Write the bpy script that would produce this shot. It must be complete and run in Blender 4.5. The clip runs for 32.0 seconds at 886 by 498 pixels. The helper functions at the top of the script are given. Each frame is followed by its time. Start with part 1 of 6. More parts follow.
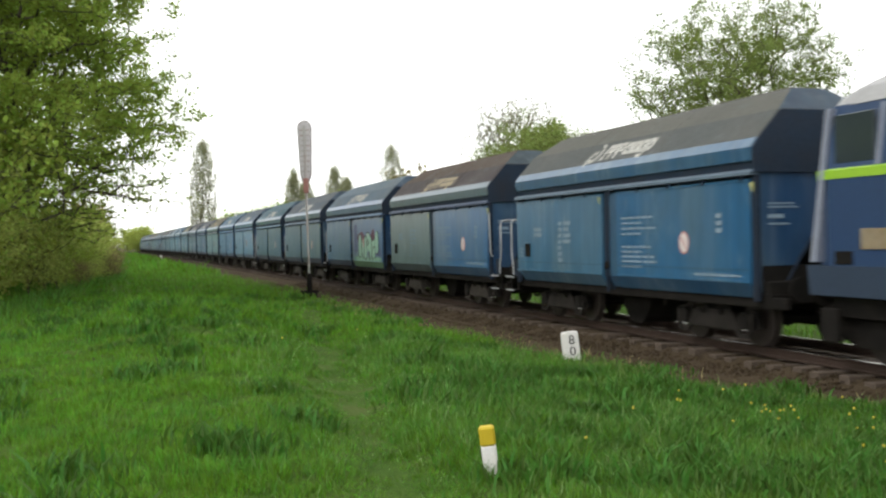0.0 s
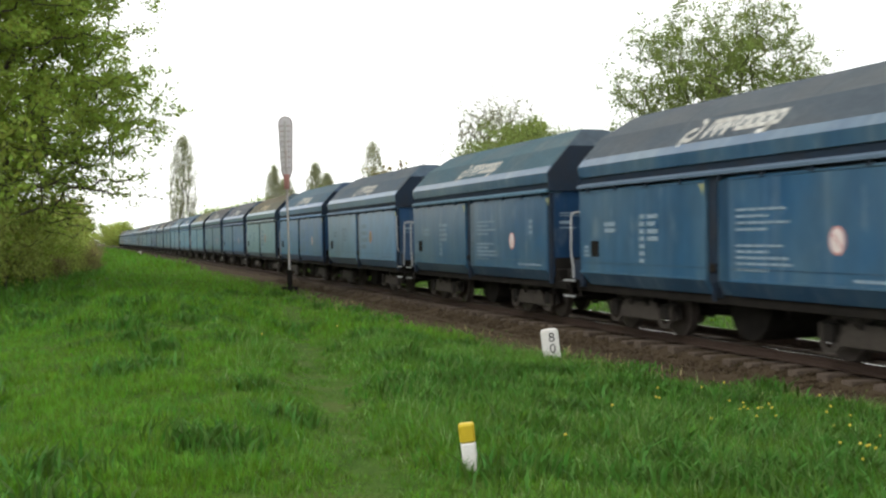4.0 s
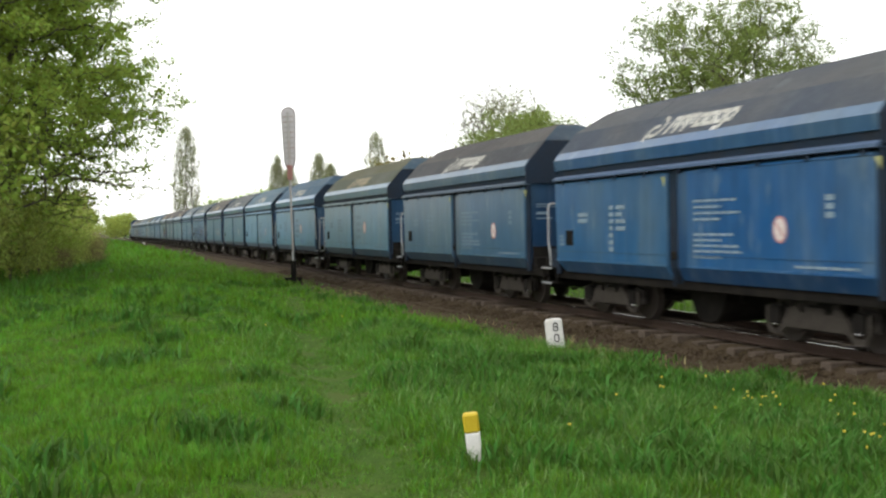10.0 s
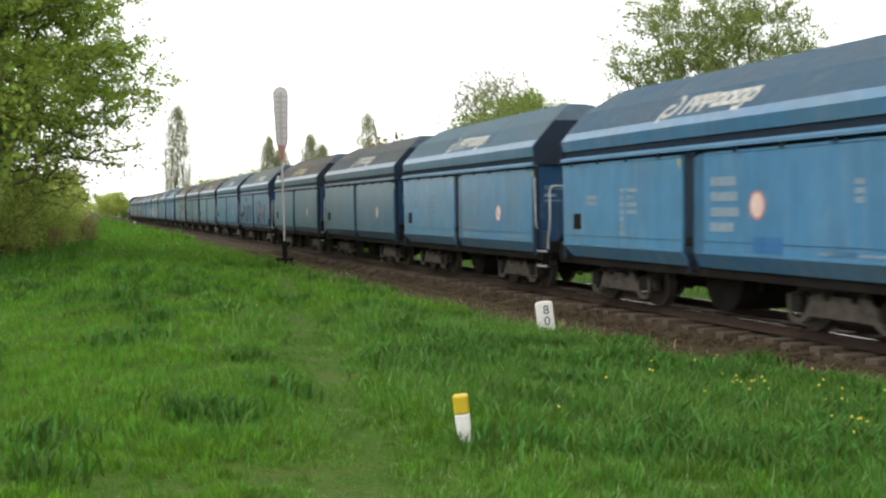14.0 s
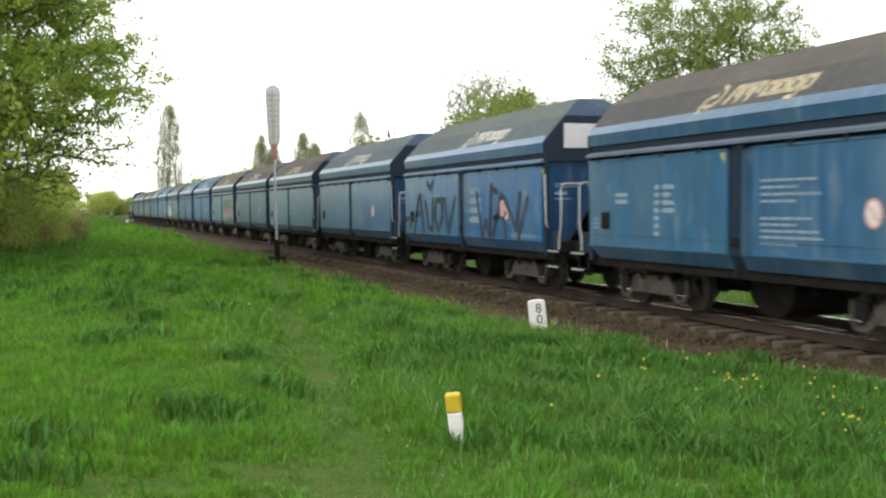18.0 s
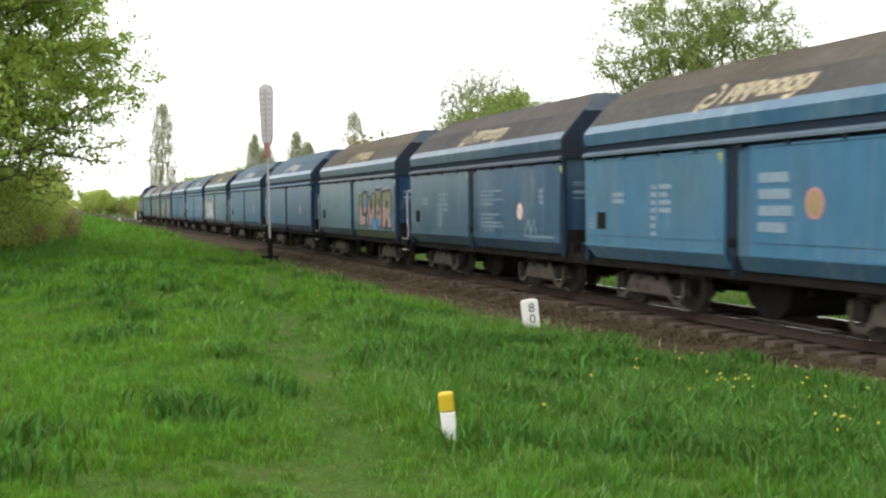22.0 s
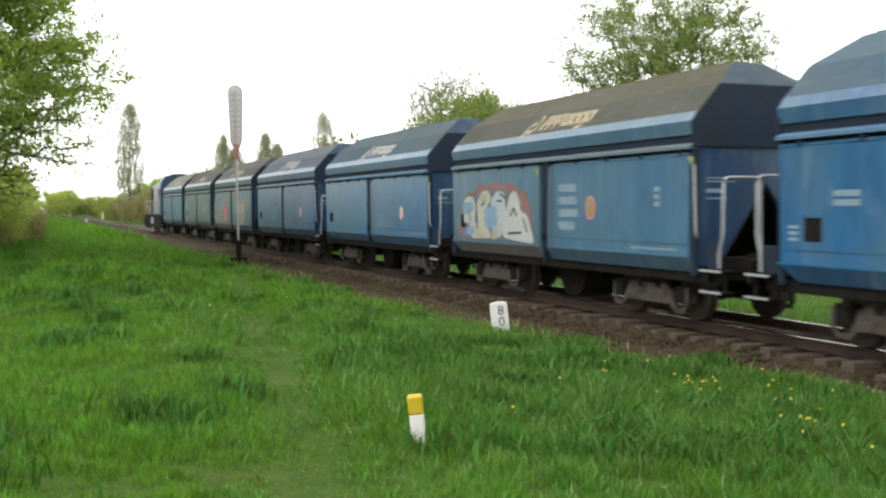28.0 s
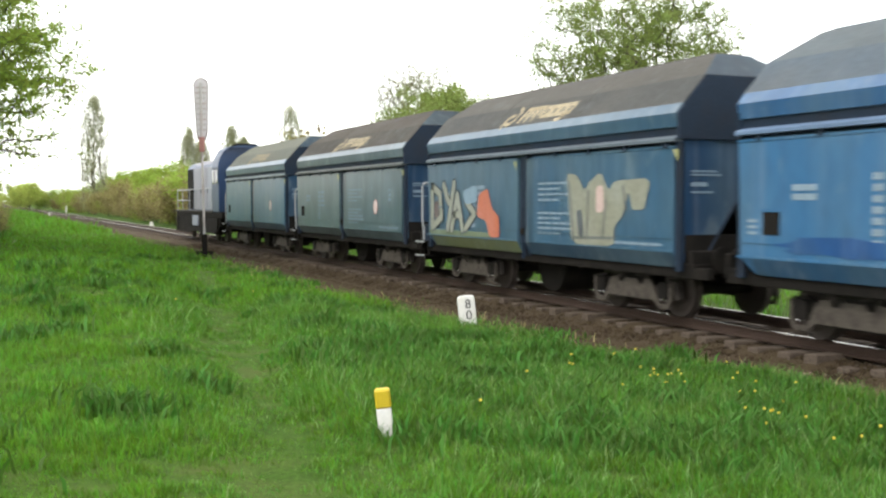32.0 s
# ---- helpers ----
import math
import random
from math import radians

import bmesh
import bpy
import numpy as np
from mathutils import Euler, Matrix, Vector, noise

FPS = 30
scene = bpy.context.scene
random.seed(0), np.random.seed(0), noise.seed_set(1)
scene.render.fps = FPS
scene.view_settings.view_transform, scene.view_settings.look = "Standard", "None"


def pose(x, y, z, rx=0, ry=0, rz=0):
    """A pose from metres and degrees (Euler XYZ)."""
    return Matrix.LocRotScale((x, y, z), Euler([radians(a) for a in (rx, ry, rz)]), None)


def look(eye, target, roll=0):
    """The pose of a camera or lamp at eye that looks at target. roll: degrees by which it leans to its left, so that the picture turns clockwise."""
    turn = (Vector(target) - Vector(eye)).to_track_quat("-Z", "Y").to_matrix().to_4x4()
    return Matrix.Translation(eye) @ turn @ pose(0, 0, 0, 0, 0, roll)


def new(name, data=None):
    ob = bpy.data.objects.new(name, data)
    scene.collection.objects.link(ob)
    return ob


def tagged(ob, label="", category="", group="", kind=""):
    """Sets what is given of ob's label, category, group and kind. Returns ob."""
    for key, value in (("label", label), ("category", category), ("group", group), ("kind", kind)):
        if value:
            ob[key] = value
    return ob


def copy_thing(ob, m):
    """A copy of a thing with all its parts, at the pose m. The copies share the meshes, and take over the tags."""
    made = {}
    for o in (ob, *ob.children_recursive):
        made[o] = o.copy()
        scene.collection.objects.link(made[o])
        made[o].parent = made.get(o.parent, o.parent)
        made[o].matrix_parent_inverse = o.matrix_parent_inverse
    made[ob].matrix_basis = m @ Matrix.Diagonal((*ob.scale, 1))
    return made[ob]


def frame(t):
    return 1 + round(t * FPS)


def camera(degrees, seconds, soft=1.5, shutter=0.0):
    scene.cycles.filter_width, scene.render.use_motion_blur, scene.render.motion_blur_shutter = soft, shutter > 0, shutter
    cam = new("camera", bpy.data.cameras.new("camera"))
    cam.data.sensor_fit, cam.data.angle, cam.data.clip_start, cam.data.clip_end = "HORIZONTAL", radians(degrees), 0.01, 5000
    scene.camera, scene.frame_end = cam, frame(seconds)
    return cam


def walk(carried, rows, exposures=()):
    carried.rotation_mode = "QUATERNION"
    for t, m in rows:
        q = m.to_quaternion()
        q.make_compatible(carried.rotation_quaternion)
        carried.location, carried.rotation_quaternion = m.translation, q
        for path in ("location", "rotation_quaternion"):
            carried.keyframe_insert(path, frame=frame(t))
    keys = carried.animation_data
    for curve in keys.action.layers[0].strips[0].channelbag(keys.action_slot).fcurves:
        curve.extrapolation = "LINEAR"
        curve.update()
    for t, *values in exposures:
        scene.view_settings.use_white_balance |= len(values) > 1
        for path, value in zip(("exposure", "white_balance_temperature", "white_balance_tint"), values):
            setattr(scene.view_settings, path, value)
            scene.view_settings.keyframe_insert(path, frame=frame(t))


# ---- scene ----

# ---------------------------------------------------------------- camera and its walk
# World: the track runs along +Y, rail head at z = 0, the camera stands beside it at x = 0, y = 0.
EYE_Z = 2.0
TRACK_X = 11.95
PITCH = 12.54
# seconds, tilt, roll and pan in degrees
AIM = [
    (0, 89.50, 1.06, -17.63), (0.5, 89.38, 1.19, -17.98), (1, 89.33, 1.36, -18.17), (1.5, 89.27, 1.41, -18.01),
    (2, 89.25, 1.36, -17.95), (2.5, 89.21, 1.27, -18.21), (3, 89.27, 1.14, -18.53), (3.5, 89.35, 0.75, -18.66),
    (5.5, 89.11, 0.85, -18.52), (6, 89.08, 0.93, -18.45), (6.5, 89.06, 0.94, -18.48), (7, 89.05, 0.91, -18.51),
    (7.5, 89.02, 0.93, -18.47), (8, 88.97, 0.93, -18.43), (8.5, 88.89, 0.99, -18.39), (9, 88.83, 1.05, -18.40),
    (9.5, 88.79, 1.04, -18.44), (10, 88.80, 0.99, -18.47), (10.5, 88.75, 1.03, -18.40), (11, 88.63, 0.95, -18.37),
    (11.5, 88.56, 0.84, -18.42), (12, 88.52, 0.79, -18.52), (12.5, 88.36, 0.68, -18.61), (13, 88.25, 0.56, -18.72),
    (13.5, 88.03, 0.49, -18.80), (14, 87.83, 0.45, -18.91), (14.5, 87.65, 0.43, -19.04), (16.5, 87.75, 0.45, -19.38),
    (17, 87.79, 0.48, -19.36), (17.5, 87.76, 0.52, -19.32), (18, 87.75, 0.45, -19.31), (18.5, 87.71, 0.40, -19.31),
    (19, 87.66, 0.35, -19.36), (19.5, 87.62, 0.41, -19.39), (20, 87.61, 0.40, -19.36), (20.5, 87.61, 0.30, -19.40),
    (21, 87.65, 0.32, -19.46), (21.5, 87.66, 0.40, -19.60), (22, 87.71, 0.31, -19.67), (22.5, 87.67, 0.28, -19.72),
    (23, 87.65, 0.19, -19.82), (23.5, 87.65, 0.19, -19.93), (24, 87.65, 0.18, -20.05), (24.5, 87.68, 0.09, -20.18),
    (25, 87.71, 0.04, -20.33), (25.5, 87.74, -0.01, -20.44), (27.5, 87.84, 0.06, -21.17), (28, 87.84, 0.08, -21.29),
    (28.5, 87.83, 0.14, -21.43), (29, 87.76, 0.22, -21.58), (29.5, 87.71, 0.28, -21.76), (30, 87.70, 0.28, -21.95),
    (30.5, 87.76, 0.11, -22.22), (31, 87.75, -0.00, -22.45), (31.5, 87.62, -0.00, -22.72), (32, 87.50, -0.01, -23.03),
]

cam = camera(44.84, 32.0, 2.4, 0.4)
walk(cam, [(t, pose(0, 0, EYE_Z, rx, ry, rz)) for t, rx, ry, rz in AIM],
     [(0, -0.1), (6, -0.14), (9, -0.1), (13, -0.05), (17, 0.13), (24, 0.17), (28, 0.13), (29, 0.18), (30, 0.36), (32, 0.45)])

# ---------------------------------------------------------------- world and sun
SUN_EL, SUN_AZ = 48.0, 245.0
world = bpy.data.worlds.new("overcast_sky")
scene.world = world
world.use_nodes = True
wn, wl = world.node_tree.nodes, world.node_tree.links
wn.clear()
sky = wn.new("ShaderNodeTexSky")
sky.sky_type, sky.sun_disc = "NISHITA", False
sky.sun_elevation, sky.sun_rotation = radians(SUN_EL), radians(SUN_AZ)
veil = wn.new("ShaderNodeMix")
veil.data_type = "RGBA"
veil.inputs[0].default_value = 0.86
veil.inputs[7].default_value = (21.0, 21.0, 20.6, 1)
bg = wn.new("ShaderNodeBackground")
bg.inputs[1].default_value = 0.1
wo = wn.new("ShaderNodeOutputWorld")
wl.new(sky.outputs[0], veil.inputs[6])
wl.new(veil.outputs[2], bg.inputs[0])
wl.new(bg.outputs[0], wo.inputs[0])
sun = new("sun", bpy.data.lights.new("sun", "SUN"))
sun.data.energy, sun.data.angle, sun.data.color = 1.3, radians(14), (1, 0.96, 0.9)
sd = Vector((math.sin(radians(SUN_AZ)) * math.cos(radians(SUN_EL)), math.cos(radians(SUN_AZ)) * math.cos(radians(SUN_EL)), math.sin(radians(SUN_EL))))
sun.matrix_basis = look(sd * 50, (0, 0, 0))


# ---------------------------------------------------------------- materials
def material(name, base, rough=0.6, metal=0.0, var=0.25, scale=2.0, fine=30.0, bump=0.15, stretch=(1, 1, 1), tint=None, amount=0.5, by_object=False, island=0.0, see=0.0, spec=0.5, dust=0.0, streak=0.0):
    """A painted or natural surface: two scales of noise on the base colour, a second tint in patches, and fine relief."""
    m = bpy.data.materials.new(name)
    m.use_nodes = True
    n, l = m.node_tree.nodes, m.node_tree.links
    p = n["Principled BSDF"]
    p.inputs["Roughness"].default_value, p.inputs["Metallic"].default_value = rough, metal
    p.inputs["Specular IOR Level"].default_value = spec
    p.inputs["Sheen Weight"].default_value, p.inputs["Sheen Roughness"].default_value = dust, 0.16
    p.inputs["Sheen Tint"].default_value = (0.5, 0.46, 0.4, 1)
    tc, info = n.new("ShaderNodeTexCoord"), n.new("ShaderNodeObjectInfo")
    shift = n.new("ShaderNodeVectorMath")
    shift.operation = "MULTIPLY_ADD"
    off = n.new("ShaderNodeVectorMath")
    off.operation = "SCALE"
    off.inputs[0].default_value = (37, 53, 71)
    l.new(info.outputs["Random"], off.inputs["Scale"])
    l.new(tc.outputs["Object"], shift.inputs[0])
    shift.inputs[1].default_value = stretch
    l.new(off.outputs[0], shift.inputs[2])

    def noise_tex(s, detail):
        t = n.new("ShaderNodeTexNoise")
        t.inputs["Scale"].default_value, t.inputs["Detail"].default_value = s, detail
        l.new(shift.outputs[0], t.inputs["Vector"])
        return t
    big, small = noise_tex(scale, 5), noise_tex(fine, 4)
    colour = n.new("ShaderNodeMix")
    colour.data_type = "RGBA"
    colour.inputs[6].default_value = (*base, 1)
    if by_object:
        l.new(info.outputs["Color"], colour.inputs[6])
    colour.inputs[7].default_value = (*(tint or base), 1)
    ramp = n.new("ShaderNodeMapRange")
    ramp.inputs[1].default_value, ramp.inputs[2].default_value, ramp.inputs[3].default_value, ramp.inputs[4].default_value = 0.42, 0.72, 0.0, amount if tint else 0.0
    l.new(big.outputs[0], ramp.inputs[0])
    l.new(ramp.outputs[0], colour.inputs[0])
    surface = colour.outputs[2]
    if streak:
        # pale washed streaks running down, and small darker scabs
        for vec, lo, hi, tone, amt in (((5.0, 5.0, 0.35), 0.52, 0.74, (0.3, 0.33, 0.34), streak), ((1.4, 1.4, 1.1), 0.6, 0.72, (0.02, 0.035, 0.06), streak * 0.9), ((9.0, 9.0, 7.0), 0.66, 0.74, (0.09, 0.06, 0.045), streak), ((2.6, 2.6, 2.2), 0.6, 0.7, (0.26, 0.31, 0.31), streak * 1.5)):
            st, mp = n.new("ShaderNodeTexNoise"), n.new("ShaderNodeMapping")
            mp.inputs["Scale"].default_value = vec
            st.inputs["Scale"].default_value, st.inputs["Detail"].default_value = 1.0, 6
            l.new(shift.outputs[0], mp.inputs["Vector"])
            l.new(mp.outputs[0], st.inputs["Vector"])
            cut, lay = n.new("ShaderNodeMapRange"), n.new("ShaderNodeMix")
            cut.inputs[1].default_value, cut.inputs[2].default_value, cut.inputs[4].default_value = lo, hi, amt
            lay.data_type = "RGBA"
            lay.inputs[7].default_value = (*tone, 1)
            l.new(st.outputs[0], cut.inputs[0])
            l.new(cut.outputs[0], lay.inputs[0])
            l.new(surface, lay.inputs[6])
            surface = lay.outputs[2]
    mixed = n.new("ShaderNodeMath")
    mixed.operation = "ADD"
    l.new(big.outputs[0], mixed.inputs[0])
    l.new(small.outputs[0], mixed.inputs[1])
    val = n.new("ShaderNodeMapRange")
    val.inputs[1].default_value, val.inputs[2].default_value, val.inputs[3].default_value, val.inputs[4].default_value = 0.6, 1.4, 1 - var, 1 + var
    l.new(mixed.outputs[0], val.inputs[0])
    hsv = n.new("ShaderNodeHueSaturation")
    l.new(surface, hsv.inputs["Color"])
    if island:
        geo = n.new("ShaderNodeNewGeometry")
        isl = n.new("ShaderNodeMapRange")
        isl.inputs[3].default_value, isl.inputs[4].default_value = 1 - island, 1 + island
        l.new(geo.outputs["Random Per Island"], isl.inputs[0])
        mul = n.new("ShaderNodeMath")
        mul.operation = "MULTIPLY"
        l.new(isl.outputs[0], mul.inputs[0])
        l.new(val.outputs[0], mul.inputs[1])
        l.new(mul.outputs[0], hsv.inputs["Value"])
        hue = n.new("ShaderNodeMapRange")
        hue.inputs[3].default_value, hue.inputs[4].default_value = 0.5 - 0.06 * island, 0.5 + 0.06 * island
        l.new(geo.outputs["Random Per Island"], hue.inputs[0])
        l.new(hue.outputs[0], hsv.inputs["Hue"])
    else:
        l.new(val.outputs[0], hsv.inputs["Value"])
    l.new(hsv.outputs[0], p.inputs["Base Color"])
    if bump:
        b = n.new("ShaderNodeBump")
        b.inputs["Strength"].default_value, b.inputs["Distance"].default_value = bump, 0.02
        l.new(small.outputs[0], b.inputs["Height"])
        l.new(b.outputs[0], p.inputs["Normal"])
    if see:
        out = n["Material Output"]
        tr, mx = n.new("ShaderNodeBsdfTranslucent"), n.new("ShaderNodeMixShader")
        l.new(hsv.outputs[0], tr.inputs[0])
        mx.inputs[0].default_value = see
        l.new(p.outputs[0], mx.inputs[1])
        l.new(tr.outputs[0], mx.inputs[2])
        l.new(mx.outputs[0], out.inputs[0])
    return m


PAINT = material("weathered_blue_paint", (0.06, 0.17, 0.36), 0.32, 0, 0.24, 0.7, 3.2, 0.03, (1, 1, 0.5), (0.07, 0.11, 0.13), 0.62, by_object=True, spec=0.45, streak=0.13, dust=0.16)
ROOF = material("dusty_roof_paint", (0.3, 0.3, 0.28), 0.62, 0, 0.16, 0.8, 12, 0.08, (1, 0.6, 1), (0.16, 0.15, 0.13), 0.45, by_object=True, spec=0.16, dust=0.04, streak=0.12)
# dark blue paint; the shade in the gaps between wagons is put into its colour
NAVY = material("shaded_navy_paint", (0.012, 0.023, 0.042), 0.7, 0, 0.3, 1.5, 20, 0.1, tint=(0.014, 0.014, 0.016), amount=0.7, spec=0.2)
UNDER = material("grimy_black_steel", (0.012, 0.011, 0.01), 0.8, 0.0, 0.3, 3, 40, 0.3, tint=(0.02, 0.017, 0.014), spec=0.06)
BOGIE = material("dusty_bogie_casting", (0.013, 0.011, 0.01), 0.85, 0, 0.35, 4, 40, 0.3, tint=(0.05, 0.044, 0.038), amount=0.9, by_object=True, spec=0.2)
WHEEL = material("worn_wheel_steel", (0.045, 0.036, 0.032), 0.65, 0.2, 0.25, 5, 40, 0.2)
DUST = material("pale_dusted_beam", (0.095, 0.083, 0.074), 0.9, 0, 0.5, 5, 30, 0.4, tint=(0.018, 0.015, 0.013), amount=1.0, by_object=True, spec=0.2)
GALV = material("pale_handrail_paint", (0.3, 0.31, 0.32), 0.5, 0.1, 0.2, 6, 50, 0.05)
LEDGE = material("pale_ledge_paint", (0.27, 0.33, 0.38), 0.55, 0, 0.2, 1.5, 20, 0.05, by_object=True)
LETTER = material("chalky_lettering", (0.17, 0.235, 0.29), 0.7, 0, 0.2, 6, 40, 0)
CREAM = material("cream_logo_paint", (0.42, 0.37, 0.28), 0.7, 0, 0.3, 3, 14, 0, tint=(0.22, 0.2, 0.16), amount=0.6, by_object=True)
YELLOW = material("faded_yellow_paint", (0.32, 0.32, 0.13), 0.6, 0, 0.15, 6, 40, 0)
RED = material("faded_red_paint", (0.42, 0.2, 0.19), 0.6, 0, 0.15, 6, 40, 0)
PINK = material("faded_emblem_white", (0.72, 0.62, 0.58), 0.6, 0, 0.15, 6, 40, 0, by_object=True)
SPRAY = material("faded_spray_paint", (0.5, 0.5, 0.5), 0.6, 0, 0.2, 1.5, 12, 0, tint=(0.2, 0.24, 0.27), amount=0.18, by_object=True)
LAMP = material("tail_lamp_amber", (0.5, 0.12, 0.03), 0.3, 0, 0.1, 6, 40, 0)
RAIL = material("rusty_rail_web", (0.045, 0.029, 0.022), 0.8, 0.1, 0.3, 3, 50, 0.3, tint=(0.035, 0.026, 0.022), spec=0.2)
RAILTOP = material("polished_rail_head", (0.5, 0.47, 0.43), 0.27, 1.0, 0.1, 3, 60, 0.0)
SLEEPER = material("weathered_sleeper_concrete", (0.09, 0.07, 0.053), 0.9, 0, 0.5, 3, 30, 0.4, tint=(0.055, 0.042, 0.034), amount=0.9, spec=0.2)
BALLAST = material("dusty_brown_ballast", (0.054, 0.039, 0.023), 0.95, 0, 0.45, 0.8, 26, 0.9, tint=(0.03, 0.022, 0.015), amount=0.7, island=0.3, spec=0.12)
BARK = material("grey_brown_bark", (0.075, 0.06, 0.048), 0.9, 0, 0.3, 3, 25, 0.6, spec=0.2)
LEAF_A = material("fresh_spring_leaves", (0.27, 0.36, 0.065), 0.55, 0, 0.2, 0.35, 2, 0, tint=(0.21, 0.29, 0.05), amount=0.6, island=0.35, see=0.6, spec=0.1)
LEAF_B = material("yellow_green_leaves", (0.4, 0.46, 0.12), 0.55, 0, 0.2, 0.3, 2, 0, tint=(0.32, 0.38, 0.09), amount=0.6, island=0.35, see=0.6, spec=0.1)
LEAF_E = material("grey_green_field_leaves", (0.23, 0.29, 0.08), 0.55, 0, 0.25, 0.3, 2, 0, tint=(0.15, 0.2, 0.06), amount=0.7, island=0.35, see=0.5, spec=0.1)
LEAF_C = material("grey_green_poplar_leaves", (0.32, 0.34, 0.19), 0.6, 0, 0.2, 0.25, 2, 0, tint=(0.24, 0.24, 0.13), amount=0.6, island=0.35, see=0.5, spec=0.15)
LEAF_D = material("dull_shrub_leaves", (0.26, 0.22, 0.1), 0.6, 0, 0.25, 0.3, 2, 0, tint=(0.19, 0.19, 0.05), amount=0.8, island=0.35, see=0.35, spec=0.15)
BLADE = material("lush_meadow_grass", (0.118, 0.255, 0.016), 0.5, 0, 0.8, 1.7, 6.5, 0, tint=(0.042, 0.13, 0.013), amount=1.0, island=0.38, see=0.35, spec=0.25)
LUSH = material("tall_blue_green_grass", (0.09, 0.2, 0.026), 0.5, 0, 0.7, 1.2, 3, 0, tint=(0.035, 0.1, 0.014), amount=0.9, island=0.45, see=0.3, spec=0.2)
PALE = material("pale_grass_stems", (0.24, 0.36, 0.13), 0.5, 0, 0.3, 1, 5, 0, island=0.4, see=0.3, spec=0.3)
WEED = material("dark_rank_weeds", (0.055, 0.135, 0.02), 0.5, 0, 0.3, 1, 5, 0, island=0.35, see=0.3, spec=0.15)
STRAW = material("dry_grass_straw", (0.3, 0.25, 0.13), 0.7, 0, 0.25, 1, 5, 0, island=0.35, see=0.2, spec=0.15)
DANDELION = material("dandelion_yellow", (0.62, 0.5, 0.04), 0.6, 0, 0.1, 5, 20, 0)
WHITE = material("limewashed_concrete", (0.62, 0.61, 0.59), 0.85, 0, 0.1, 6, 40, 0.2, tint=(0.5, 0.48, 0.42), amount=0.5)
POSTYEL = material("yellow_post_paint", (0.42, 0.31, 0.004), 0.6, 0, 0.1, 8, 40, 0.1)
BLACK = material("black_marking", (0.02, 0.02, 0.02), 0.6, 0, 0.1, 5, 20, 0)
BOARD = material("grey_back_of_board", (0.52, 0.5, 0.52), 0.6, 0, 0.2, 3, 30, 0.1, tint=(0.42, 0.4, 0.39))
RIM = material("dull_dark_rim", (0.16, 0.12, 0.12), 0.7, 0, 0.25, 5, 40, 0.1)
REDRIM = material("weathered_red_rim", (0.3, 0.14, 0.12), 0.7, 0, 0.25, 5, 40, 0.1)
GRAVEL = material("pale_spilled_gravel", (0.2, 0.155, 0.115), 0.95, 0, 0.4, 3, 26, 0.6, tint=(0.11, 0.085, 0.06), amount=0.7, island=0.3, spec=0.2)
MAST = material("grey_mast_paint", (0.42, 0.41, 0.4), 0.6, 0.1, 0.2, 2, 30, 0.1, tint=(0.25, 0.14, 0.1), amount=0.6)


def ground_material():
    m = material("meadow_soil", (0.042, 0.085, 0.013), 0.95, 0, 0.6, 1.6, 24, 1.0, tint=(0.045, 0.06, 0.016), amount=1.0, spec=0.05)
    n, l = m.node_tree.nodes, m.node_tree.links
    p = n["Principled BSDF"]
    hsv = p.inputs["Base Color"].links[0].from_node
    tc, sep, no = n.new("ShaderNodeTexCoord"), n.new("ShaderNodeSeparateXYZ"), n.new("ShaderNodeTexNoise")
    no.inputs["Scale"].default_value, no.inputs["Detail"].default_value = 0.8, 6
    l.new(tc.outputs["Object"], sep.inputs[0])
    l.new(tc.outputs["Object"], no.inputs["Vector"])
    add = n.new("ShaderNodeMath")
    add.operation, add.inputs[1].default_value = "MULTIPLY_ADD", 3.0
    l.new(no.outputs[0], add.inputs[0])
    l.new(sep.outputs[0], add.inputs[2])
    near, far = n.new("ShaderNodeMapRange"), n.new("ShaderNodeMapRange")
    near.inputs[1].default_value, near.inputs[2].default_value = 8.6, 9.8
    far.inputs[1].default_value, far.inputs[2].default_value, far.inputs[3].default_value, far.inputs[4].default_value = 15.6, 16.4, 1, 0
    l.new(add.outputs[0], near.inputs[0])
    l.new(add.outputs[0], far.inputs[0])
    both = n.new("ShaderNodeMath")
    both.operation = "MULTIPLY"
    l.new(near.outputs[0], both.inputs[0])
    l.new(far.outputs[0], both.inputs[1])
    mx = n.new("ShaderNodeMix")
    mx.data_type = "RGBA"
    mx.inputs[7].default_value = (0.056, 0.042, 0.025, 1)
    l.new(both.outputs[0], mx.inputs[0])
    l.new(hsv.outputs[0], mx.inputs[6])
    l.new(mx.outputs[2], p.inputs["Base Color"])
    return m


GROUND = ground_material()


# ---------------------------------------------------------------- mesh helpers
def mesh_np(name, verts, faces, mat):
    """A mesh from arrays of vertices (n, 3) and faces (m, k)."""
    verts, faces = np.asarray(verts, np.float32), np.asarray(faces, np.int32)
    me = bpy.data.meshes.new(name)
    me.vertices.add(len(verts))
    me.vertices.foreach_set("co", verts.ravel())
    k = faces.shape[1]
    me.loops.add(faces.size)
    me.loops.foreach_set("vertex_index", faces.ravel())
    me.polygons.add(len(faces))
    me.polygons.foreach_set("loop_start", np.arange(0, faces.size, k, dtype=np.int32))
    me.update(calc_edges=True)
    me.materials.append(mat)
    return me


def mesh_bm(name, bm, mat, smooth=False):
    bmesh.ops.recalc_face_normals(bm, faces=bm.faces)
    me = bpy.data.meshes.new(name)
    bm.to_mesh(me)
    bm.free()
    me.materials.append(mat)
    if smooth:
        me.polygons.foreach_set("use_smooth", [True] * len(me.polygons))
    return me


